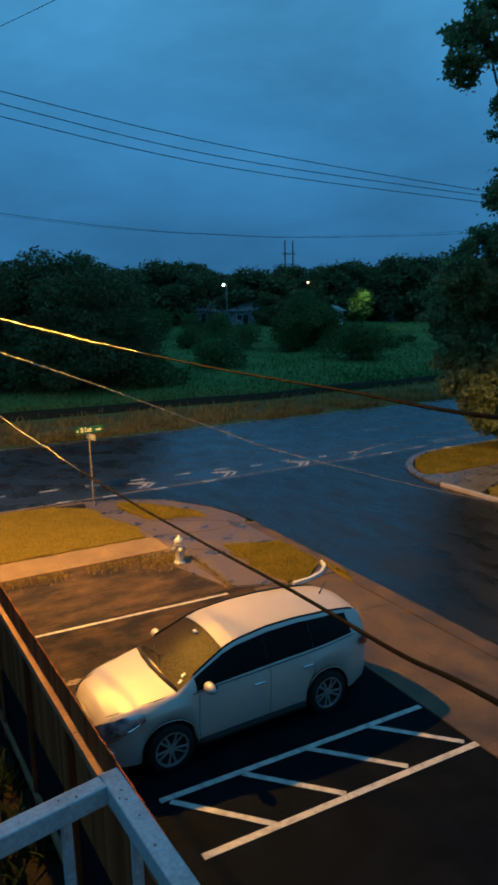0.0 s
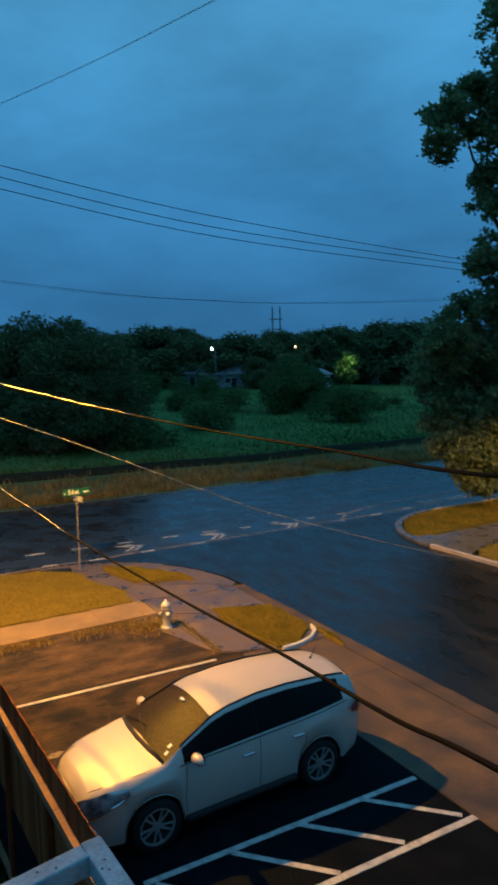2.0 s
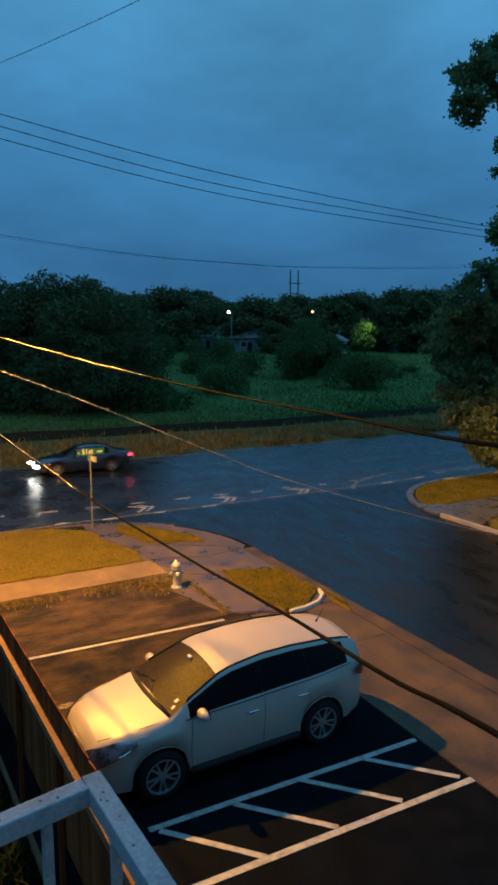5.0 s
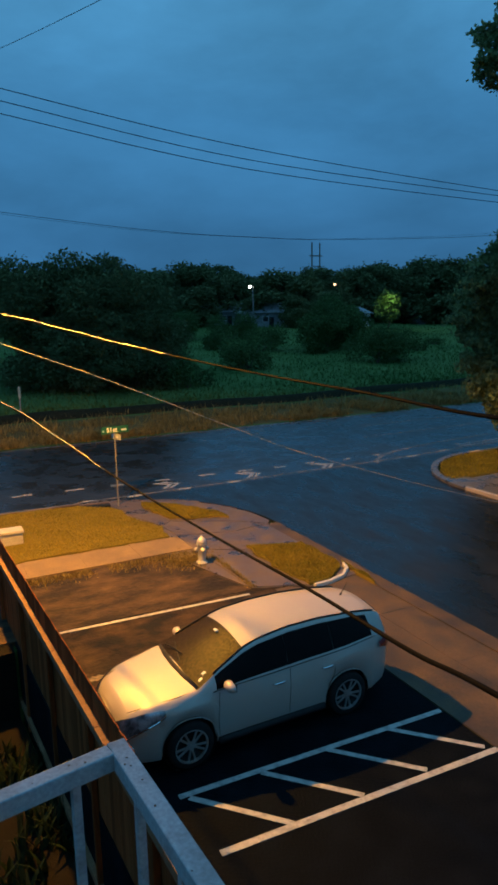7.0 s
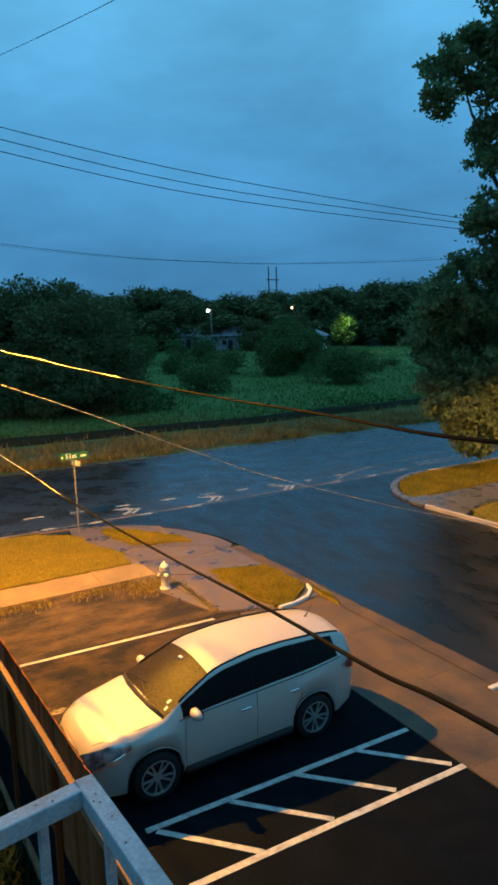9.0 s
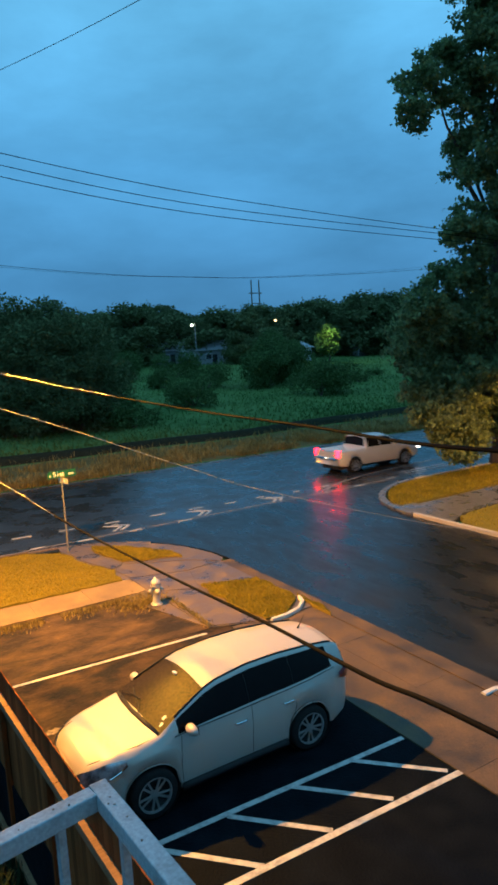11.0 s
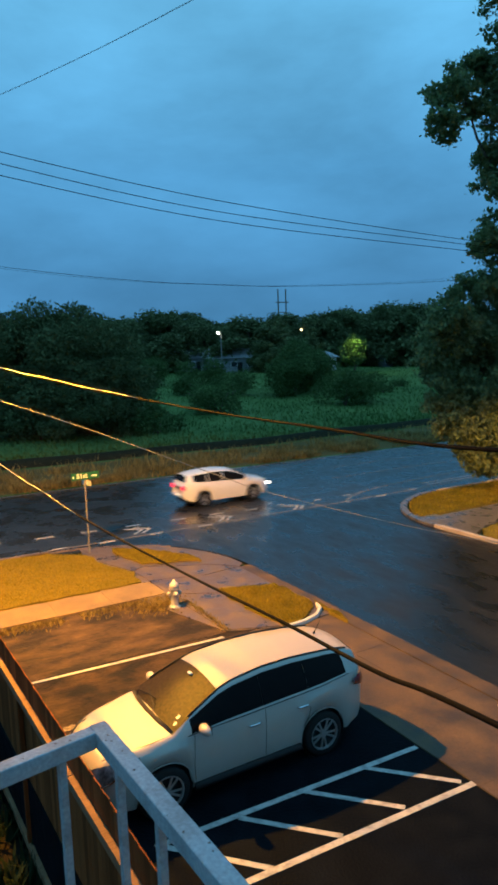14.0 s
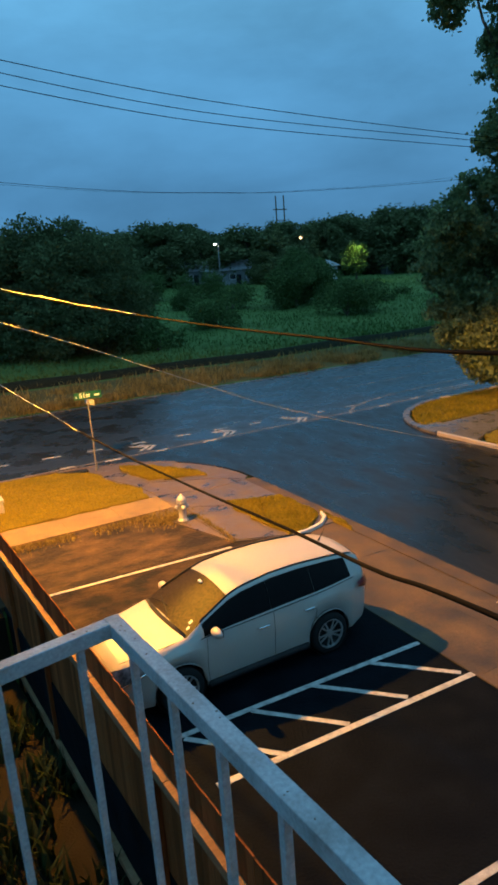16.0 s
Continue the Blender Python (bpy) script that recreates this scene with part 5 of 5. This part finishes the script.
def street_lamp():
    base = Vector((LAMP_POS.x - 2.3, LAMP_POS.y + 0.6, 0))
    root = thing("street_lamp", "orange sodium street lamp on a wooden utility pole", "street lamp", Matrix.Translation(base))
    part("pole", tube([(0, 0, -0.1), (0, 0, 6), (0, 0, 13.4)], [0.17, 0.15, 0.11], 14), M_POLE, root, "round wooden utility pole", True)
    h = LAMP_POS - base
    part("arm", tube([(0.1, 0, 9.2), (0.9, -0.2, 9.75), (h.x - 0.5, h.y + 0.12, 9.78), (h.x - 0.2, h.y + 0.04, 9.74)], 0.03, 8), M_GALV, root, "curved grey lamp arm", True)
    hd = part("lamp_head", box(0.62, 0.26, 0.12, (0, 0, 0), 0.05), M_GALV, root, "grey cobra lamp head", at=Matrix.Translation(h + Vector((0, 0, 0.10))) @ Matrix.Rotation(radians(-15), 4, "Z"))
    part("lens", lathe([(0.11, 0.0), (0.10, -0.05), (0.06, -0.085), (0.01, -0.095)], 16), G_SODIUM, hd, "glowing orange lens", True, at=Matrix.Translation((0.08, 0, -0.05)))
    part("cross_arm", box(2.2, 0.10, 0.12, (0, 0, 12.6), 0.01), M_POLE, root, at=Matrix.Rotation(ROT + radians(90), 4, "Z"))
    return base


POLE = street_lamp()


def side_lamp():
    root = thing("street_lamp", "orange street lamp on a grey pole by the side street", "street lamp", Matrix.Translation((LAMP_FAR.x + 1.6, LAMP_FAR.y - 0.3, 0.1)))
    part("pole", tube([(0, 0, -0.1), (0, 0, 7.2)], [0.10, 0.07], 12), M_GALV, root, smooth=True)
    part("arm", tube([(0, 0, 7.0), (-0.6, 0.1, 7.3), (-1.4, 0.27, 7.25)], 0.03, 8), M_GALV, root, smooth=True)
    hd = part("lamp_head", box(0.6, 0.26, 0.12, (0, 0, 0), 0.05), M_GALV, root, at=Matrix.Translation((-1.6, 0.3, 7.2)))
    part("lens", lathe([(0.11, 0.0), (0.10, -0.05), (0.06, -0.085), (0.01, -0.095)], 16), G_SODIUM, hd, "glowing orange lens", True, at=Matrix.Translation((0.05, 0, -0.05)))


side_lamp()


def cable(pts, r, material, label, name="overhead_cable", strand=0.0):
    """A hanging cable: a smooth tube through a few points."""
    pts = [Vector(p) for p in pts]
    fine = []
    for i in range(len(pts) - 1):
        p0, p1, p2, p3 = pts[max(i - 1, 0)], pts[i], pts[i + 1], pts[min(i + 2, len(pts) - 1)]
        for k in range(8):
            t = k / 8
            fine.append(0.5 * ((2 * p1) + (p2 - p0) * t + (2 * p0 - 5 * p1 + 4 * p2 - p3) * t * t + (3 * p1 - p0 - 3 * p2 + p3) * t ** 3))
    fine.append(pts[-1])
    if hasattr(r, "__len__"):
        # widened and rippled near the pole for the lamp's bloom, a single core further on
        r = [r[1] + (r[0] - r[1]) * max(0.0, 1 - i / 20) * (1 + 0.10 * math.sin(i * 2.4)) for i in range(len(fine))]
    ob = tagged(part(name, tube(fine, r, 8), material, smooth=True), label, "cable")
    # pale metal strand added at the lamp end only, for the yellow glint
    if strand:
        helix = []
        for i in range(int(len(fine) * strand)):
            a, b = fine[i], fine[i + 1]
            d = (b - a).normalized()
            side = d.cross(Vector((0, 0, 1))).normalized()
            turns = max(2, int((b - a).length / 0.25))
            for k in range(turns):
                w = -0.9 + 0.5 * math.sin(1.7 * (i + k / turns))
                helix.append(a.lerp(b, k / turns) + (side * math.cos(w) + d.cross(side) * math.sin(w)) * (r[i] + 0.004))
        part("glint_strand", tube(helix, [0.010 - 0.007 * i / len(helix) for i in range(len(helix))], 6), M_GLINT_STRAND, ob, "aluminium strand added for the lamp's glint on the cable", True)
    return ob


cable([(POLE.x + 0.1, POLE.y, 7.25), (-5.23, 14.52, 6.90), (-2.16, 11.74, 6.33), (0.01, 8.44, 6.09), (1.17, 5.56, 6.10), (1.61, 3.38, 6.19), (1.9, 0.6, 6.5), (2.0, -2.0, 6.9)], (0.021, 0.0135), M_CABLE, "thick black service cable lit yellow near the lamp", strand=0.36)
cable([(POLE.x + 0.1, POLE.y, 5.35), (-5.34, 14.37, 5.01), (-1.94, 9.58, 4.43), (-0.37, 6.69, 4.48), (0.58, 4.44, 4.73), (1.02, 2.94, 4.99), (1.2, 2.07, 5.23), (1.6, -0.5, 5.9), (1.75, -2.0, 6.4)], (0.026, 0.0140), M_CABLE, "thick black drop cable lit yellow near the lamp", strand=0.26)
cable([(POLE.x + 0.1, POLE.y, 6.95), (-5.27, 14.5, 6.27), (-2.95, 15.6, 5.22), (-0.2, 16.25, 3.98), (1.79, 16.54, 3.18), (6.53, 16.69, 1.85), (11.5, 16.6, 1.0)], (0.017, 0.009), M_CABLEG, "slack grey guy cable crossing the side street")
cable([(POLE.x + 0.1, POLE.y, 11.6), (-4.42, 12.88, 11.51), (-1.77, 10.35, 11.34), (0.04, 7.96, 10.98), (1.08, 5.91, 10.48), (2.4, 2.0, 9.4), (3.1, -1.5, 8.3)], 0.0045, M_CABLE, "thin dark cable running overhead")
for zs in ((14.0, 13.3, 12.34, 11.62, 11.3, 11.6), (13.65, 12.96, 11.96, 11.42, 11.15, 11.5), (13.3, 12.61, 11.65, 11.15, 10.9, 11.3)):
    cable([W(u, 21.5, z) for u, z in zip((-1.5, 3.2, 11.2, 22.9, 32.0, 45.0), zs)], 0.013, M_CABLE, "thin dark power line above the corner")
for dz, dv in ((0.0, 0.0), (0.35, 3.0)):
    cable([W(u, 38.5 + dv, z + dz) for u, z in zip((-12, 6.4, 14.6, 20.5, 26.4, 40.7, 60), (13.9, 12.15, 11.55, 11.42, 11.44, 12.16, 14.0))], 0.012 if not dz else 0.007, M_CABLE, "thin dark power line beyond the main road")
for v, zz in ((58.0, (9.4, 8.3, 8.6)), (60.0, (7.0, 5.9, 6.3))):
    cable([W(u, v, z) for u, z in zip((-20, 15, 60), zz)], 0.012, M_CABLE, "faint thin wire over the meadow")


# ---- the tree at the corner ----
CROWN = [(-3.6, -1.0, 18.9, 1.34), (-4.8, -2.8, 16.9, 0.9), (-2.7, -0.5, 20.1, 0.85), (-1.1, -1.0, 21.4, 1.67), (-1.7, -1.0, 17.8, 2.0), (0.7, -1.4, 19.7, 2.5), (0.4, -2.0, 15.6, 2.1),
         (-1.5, -0.1, 15.5, 1.2), (-1.6, -1.6, 14.2, 0.7), (-1.7, -1.7, 11.7, 1.35), (1.2, -0.1, 11.5, 1.8), (-2.9, -0.5, 9.5, 0.85), (-4.6, -2.3, 8.3, 1.28)]
CROWN += [(-1.3, -0.6, 8.3, 2.2), (0.6, -2.1, 7.7, 2.3), (-4.4, 0.6, 6.9, 1.05), (-2.4, 0.9, 5.9, 2.1), (0.0, -0.7, 5.2, 2.4), (-3.1, 0.9, 4.1, 1.0), (-3.0, -2.5, 3.1, 1.4), (-0.4, -0.7, 2.9, 1.4)]
CROWN += [(-3.7, -2.6, 2.4, 0.85), (-1.5, -1.0, 1.5, 0.65), (-2.7, -2.4, 0.9, 0.4), (-3.2, -3.0, 1.4, 0.5), (-2.2, -2.8, 1.6, 0.7), (-3.9, -1.5, 3.9, 0.8), (3.3, -0.2, 20.9, 3.0), (3.1, -1.9, 15.9, 2.9), (2.5, -2.4, 11.1, 2.6), (3.2, -1.9, 6.5, 2.8), (2.6, -1.3, 3.4, 1.8), (-0.4, -2.0, 23.6, 2.1), (2.8, -0.1, 25.8, 3.0)]
CROWN += [(-4.7, -1.0, 6.0, 1.0), (-3.6, -1.6, 5.0, 1.2), (-4.0, -1.8, 7.6, 1.0), (-0.5, -2.4, 4.2, 1.5), (-2.0, -2.6, 4.6, 1.3), (0.8, -2.5, 3.4, 1.3), (0.2, -1.6, 13.2, 1.2), (-4.3, -2.0, 3.0, 1.0), (-3.6, -3.0, 2.0, 0.8), (-4.6, -1.6, 4.6, 0.9), (-2.9, -3.2, 1.3, 0.6)]
make_tree("corner_tree", "tall leafy tree with its lower leaves lit orange", Matrix.Translation((15.6, 34.0, 0.1)), 27, CROWN, 0.34, 900, 0.108, M_LEAF, 5, 0.9, 0.17, 22, (34, 21, 0.16, 0.118))

# ---- meadow trees and bushes ----

def meadow_tree(label, u, v, w, h, base, n, rmin, rmax, per, size, material, seed, name="meadow_tree", trunk=0.22):
    r = random.Random(seed)
    crown = blob_crown(r, w, h, base, n, rmin, rmax)
    return make_tree(name, label, Matrix.Translation(W(u, v, ground_z(u, v))), h, crown, trunk, per, size, material, seed, 0.85, 0.12, 6)


def bush(label, u, v, w, h, seed, material=None, per=260, size=0.115):
    r = random.Random(seed)
    root = thing("bush", label, "bush", Matrix.Translation(W(u, v, ground_z(u, v))), "meadow bushes")
    crown = [(r.uniform(-w, w) * 0.7, r.uniform(-w, w) * 0.5, h * r.uniform(0.2, 0.68), r.uniform(0.3, 0.5) * h) for _ in range(9)]
    part("stems", join(*[limb((0, 0, -0.1), (c[0], c[1], c[2]), 0.05, 0.015, seed=seed + i) for i, c in enumerate(crown[:5])]), M_BARK, root)
    leaves(crown, per, size, 0.15, material or M_BUSHLEAF, "foliage", root, seed, 0.85)
    return root


meadow_tree("broad dark leafy tree at the meadow edge", 15.2, 53.0, 4.6, 9.2, 1.2, 34, 1.1, 2.0, 420, 0.125, M_FARLEAF, 21)
meadow_tree("broad dark leafy tree at the meadow edge", 9.6, 55.5, 4.4, 9.2, 1.2, 30, 1.0, 1.9, 420, 0.125, M_FARLEAF, 22)
meadow_tree("broad dark leafy tree at the meadow edge", 12.4, 54.5, 4.6, 9.1, 0.9, 36, 1.1, 1.9, 420, 0.125, M_FARLEAF, 27)
meadow_tree("low dark leafy tree under larger ones", 16.8, 52.6, 3.2, 6.0, 0.3, 24, 0.9, 1.5, 420, 0.125, M_FARLEAF, 28)
meadow_tree("low dark leafy tree under larger ones", 11.4, 52.2, 3.2, 5.2, 0.3, 24, 0.9, 1.5, 420, 0.125, M_FARLEAF, 29)
meadow_tree("dark leafy tree beside a larger one", 18.2, 57.5, 3.4, 8.2, 1.0, 24, 0.9, 1.7, 420, 0.125, M_FARLEAF, 23)
meadow_tree("dark leafy tree on the far side of the meadow", 3.5, 66.0, 4.5, 9.8, 1.5, 28, 1.1, 2.0, 330, 0.15, M_FARLEAF, 24)
meadow_tree("dark rounded tree in the meadow", 47.0, 71.0, 4.2, 5.3, 0.6, 26, 1.0, 1.8, 300, 0.14, M_BUSHLEAF, 25)
meadow_tree("dark rounded tree in the meadow", 51.5, 76.0, 3.6, 5.6, 0.7, 24, 1.0, 1.8, 300, 0.14, M_BUSHLEAF, 26)
for u, v, w, h, s in ((20.6, 51.2, 2.1, 2.3, 31), (29.8, 58.9, 2.3, 3.0, 32), (45.1, 58.6, 3.6, 4.2, 33), (49.0, 60.5, 2.8, 3.4, 34), (40.5, 76.0, 3.0, 3.2, 35), (36.5, 80.0, 2.5, 2.6, 36), (33.0, 66.0, 1.6, 1.8, 37),
                      (26.0, 72.0, 2.6, 3.0, 38), (31.0, 88.0, 3.2, 3.6, 39), (45.0, 95.0, 4.0, 4.2, 40), (37.0, 96.0, 3.0, 4.6, 41), (59.0, 80.0, 2.0, 2.0, 42), (66.0, 73.0, 1.4, 1.3, 43), (24.0, 60.0, 1.8, 1.8, 44), (57.0, 66.0, 1.5, 1.4, 45)):
    bush("rounded dark green bush in the meadow grass", u, v, w, h, s)

# ---- far tree line: a few trees, copied with turns and sizes ----
variants = []
for k in range(4):
    r = random.Random(60 + k)
    crown = blob_crown(r, 6.4, 12.6 + 0.5 * k, 1.0, 46, 1.1, 2.5)
    variants.append(make_tree("far_tree", "dark far tree of the skyline", Matrix.Translation(W(60 + 14 * k, 150 + 8 * k, ground_z(60, 150) - 0.3)), 13, crown, 0.3, 80, 0.34, M_FARLEAF, 60 + k, 0.9, 0.22, 4))
    tagged(variants[-1], group="skyline trees")
rnd = random.Random(77)
for i in range(140):
    fx = -0.62 + 1.5 * (i + rnd.uniform(-0.4, 0.4)) / 140
    depth = rnd.choice((150, 165, 185, 210)) + rnd.uniform(-8, 8)
    x, y = fx * depth, depth
    u, v = x * CU + y * SU, -x * SU + y * CU
    s = rnd.uniform(0.65, 0.79) * (0.85 + depth / 900) * (1.16 if 0.14 < fx < 0.30 else 1.0)
    copy_thing(variants[i % 4], Matrix.Translation((x, y, ground_z(u, v) - 0.3)) @ Matrix.Rotation(rnd.uniform(0, 6.28), 4, "Z") @ Matrix.Diagonal((s * rnd.uniform(1.5, 2.3), s * 1.5, s * rnd.uniform(0.94, 1.06), 1)))
for i in range(70):
    fx = -0.60 + 1.3 * (i + rnd.uniform(-0.4, 0.4)) / 70
    depth = rnd.uniform(150, 160)
    x, y = fx * depth, depth
    u, v = x * CU + y * SU, -x * SU + y * CU
    s = rnd.uniform(0.52, 0.62)
    copy_thing(variants[i % 4], Matrix.Translation((x, y, ground_z(u, v) - 0.3)) @ Matrix.Rotation(rnd.uniform(0, 6.28), 4, "Z") @ Matrix.Diagonal((s * 1.5, s * 1.5, s, 1)))
for i in range(26):
    fx = -0.45 + 0.95 * (i + rnd.uniform(-0.4, 0.4)) / 26
    if -0.10 < fx < 0.06 or 0.13 < fx < 0.30:
        continue
    depth = rnd.uniform(112, 134)
    x, y = fx * depth, depth
    u, v = x * CU + y * SU, -x * SU + y * CU
    s = rnd.uniform(0.38, 0.58)
    copy_thing(variants[i % 4], Matrix.Translation((x, y, ground_z(u, v) - 0.3)) @ Matrix.Rotation(rnd.uniform(0, 6.28), 4, "Z") @ Matrix.Diagonal((s * 1.2, s * 1.2, s, 1)))


for fx, depth, s, w in ((0.084, 150, 0.80, 0.60), (-0.062, 150, 0.86, 0.62), (-0.035, 152, 0.78, 0.4)):
    x, y = fx * depth, depth
    copy_thing(variants[1], Matrix.Translation((x, y, ground_z(x * CU + y * SU, -x * SU + y * CU) - 0.3)) @ Matrix.Diagonal((s * w, s * w, s, 1)))
for k, v in enumerate(variants):
    v.scale = (1.1, 0.95, 0.60 + 0.03 * k)


# ---- far houses, lamps, towers ----
def house(label, u, v, w, d, h, rh, wall_mat, yaw):
    root = thing("house", label, "house", Matrix.Translation(W(u, v, ground_z(u, v) - 0.2)) @ Matrix.Rotation(radians(yaw), 4, "Z"), "houses beyond the meadow")
    part("wall", box(w, d, h, (0, 0, h / 2), 0.02), wall_mat, root)
    o = 0.5
    V = [(-w / 2 - o, -d / 2 - o, h), (w / 2 + o, -d / 2 - o, h), (w / 2 + o, d / 2 + o, h), (-w / 2 - o, d / 2 + o, h), (-w / 2 + 0.6, 0, h + rh), (w / 2 - 0.6, 0, h + rh)]
    F = [(0, 1, 5, 4), (2, 3, 4, 5), (1, 2, 5), (3, 0, 4), (3, 2, 1, 0)]
    part("roof", ([Vector(p) for p in V], F), M_ROOF, root, "grey shingle roof")
    for k in range(3):
        x = -w / 2 + w * (k + 0.5) / 3
        wn = part("window", box(1.3, 0.1, 1.1, (x, -d / 2 - 0.03, h * 0.58), 0.02), M_HOUSEW, root)
        part("pane", box(1.1, 0.04, 0.9, (x, -d / 2 - 0.09, h * 0.58)), M_DARKPANE, wn)
    part("door", box(0.95, 0.08, 2.0, (w * 0.12, -d / 2 - 0.03, 1.05), 0.02), M_DARKPANE, root)
    return root


house("grey far house with a wide shingle roof", 66.0, 124.0, 10, 8, 2.9, 2.0, M_HOUSE, 8)
house("grey far house half hidden by trees", 60.0, 132.0, 11, 8, 2.8, 1.8, M_HOUSE, 15)
house("small white far house with a pale gable", 80.8, 113.0, 4.2, 5, 2.7, 1.2, M_HOUSEW, 20)
house("small far house with a lit porch wall", 100.6, 117.0, 5.0, 6, 2.4, 1.2, M_HOUSE, 25)


def far_lamp(u, v, z, glow_mat, r, label):
    g = ground_z(u, v)
    root = thing("far_street_lamp", label, "street lamp", Matrix.Translation(W(u, v, g)))
    part("pole", tube([(0, 0, -0.2), (0, 0, z - g + 0.2)], 0.09, 8), M_GALV, root)
    part("arm", tube([(0, 0, z - g + 0.2), (-0.5, -0.6, z - g + 0.3)], 0.04, 6), M_GALV, root)
    part("globe", moved(lathe([(0.02, -r), (r * 0.8, -r * 0.6), (r, 0), (r * 0.8, r * 0.6), (0.02, r)], 12), Matrix.Translation((-0.5, -0.6, z - g))), glow_mat, root, "bright lamp globe")


far_lamp(54.8, 106.2, 11.2, G_FARLAMP, 0.21, "white-glowing far street lamp")
far_lamp(84.5, 124.7, 12.4, G_FARDIM, 0.26, "orange far street lamp")
far_lamp(98.0, 128.0, 12.0, G_FARDIM, 0.16, "dim far street lamp")
far_lamp(21.0, 100.0, 9.0, G_FARDIM, 0.12, "dim far lamp behind the trees")
porch = bpy.data.lights.new("far_yard_light", "POINT")
porch.energy, porch.color, porch.shadow_soft_size = 420.0, (0.75, 1.0, 0.35), 0.3
porch_ob = new("far_yard_light", porch)
porch_ob.location = W(80.2, 101.5, 9.0)
meadow_tree("tree lit bright green by a yard light", 82.3, 104.0, 2.4, 6.4, 1.6, 16, 0.8, 1.3, 70, 0.32, M_BUSHLEAF, 91, "lit_tree")


def pylon(u, v, top):
    g = ground_z(u, v)
    root = thing("power_pylon", "two-pole wooden power pylon on the skyline", "pylon", Matrix.Translation(W(u, v, g)) @ Matrix.Rotation(ROT, 4, "Z"))
    for x in (-1.5, 1.5):
        part("pole", tube([(x, 0, -0.3), (x, 0, top - g)], [0.28, 0.2], 10), M_POLE, root)
    part("cross_arm", box(5.0, 0.25, 0.3, (0, 0, top - g - 4.2), 0.02), M_POLE, root)
    part("cross_arm", box(3.0, 0.2, 0.25, (0, 0, top - g - 7.5), 0.02), M_POLE, root)


pylon(123.5, 194.6, 28.8)

# yard plants behind the fence
for x, y, s in ((-1.5, 2.9, 51), (-2.3, 3.6, 52), (-2.9, 5.2, 55)):
    r = random.Random(s)
    root = thing("yard_shrub", "dark leafy shrub in the shaded yard", "shrub", Matrix.Translation((x, y, -1.5)))
    cr = [(r.uniform(-0.4, 0.4), r.uniform(-0.4, 0.4), r.uniform(0.3, 1.0), r.uniform(0.25, 0.4)) for _ in range(7)]
    part("stems", join(*[limb((0, 0, -0.05), c[:3], 0.02, 0.006, seed=s + i) for i, c in enumerate(cr[:4])]), M_BARK, root)
    leaves(cr, 500, 0.06, 0.15, M_BUSHLEAF, "foliage", root, s, 0.9)


def drive(thing_ob, table, v, heading, wheels, wr, spin):
    """Keys a car along the road: table of (seconds, u); its wheels turn while it is near."""
    ts = [t for t, _ in table]
    us = [u for _, u in table]
    face = Matrix.Rotation(ROT + heading, 4, "Z")
    rows = [(t, Matrix.Translation(W(u, v, 0.0)) @ face) for t, u in table]
    walk(thing_ob, rows)
    t0, t1 = spin
    for wh, m in wheels:
        wrows = [(0.0, m)]
        n = int(round((t1 - t0) * FPS))
        side = 1 if m.to_3x3()[0][0] > 0 else -1
        for i in range(n + 1):
            t = t0 + i / FPS
            dist = abs(float(np.interp(t, ts, us)) - float(np.interp(t0, ts, us)))
            wrows.append((t, m @ Matrix.Rotation(side * dist / wr, 4, "Y")))
        wrows.append((16.0, wrows[-1][1]))
        walk(wh, wrows)


def motions():
    sed = [(t, 21.0 - 15.0 * (t - 4.2)) for t in np.arange(0, 16.01, 0.5)]
    drive(sedan, [(float(t), float(u)) for t, u in sed], 34.1, math.pi, sedan_wheels, 0.33, (2.6, 6.2))
    pk_t = [0, 2, 4, 6, 8, 9.5, 10.3, 10.8, 11.0, 11.3, 12, 13, 14, 15, 16]
    pk_u = [-96, -75, -54, -33, -12, 6.0, 16.3, 22.2, 24.75, 28.9, 39.5, 55.0, 70.5, 86.0, 101.5]
    drive(pickup, list(zip(pk_t, pk_u)), 27.85, 0.0, pickup_wheels, 0.40, (8.8, 12.2))
    sv = [(float(t), float(9.85 + 15.4 * (t - 13.7))) for t in np.arange(0, 16.01, 0.5)]
    drive(suv, sv, 28.3, 0.0, suv_wheels, 0.38, (12.6, 15.9))


motions()
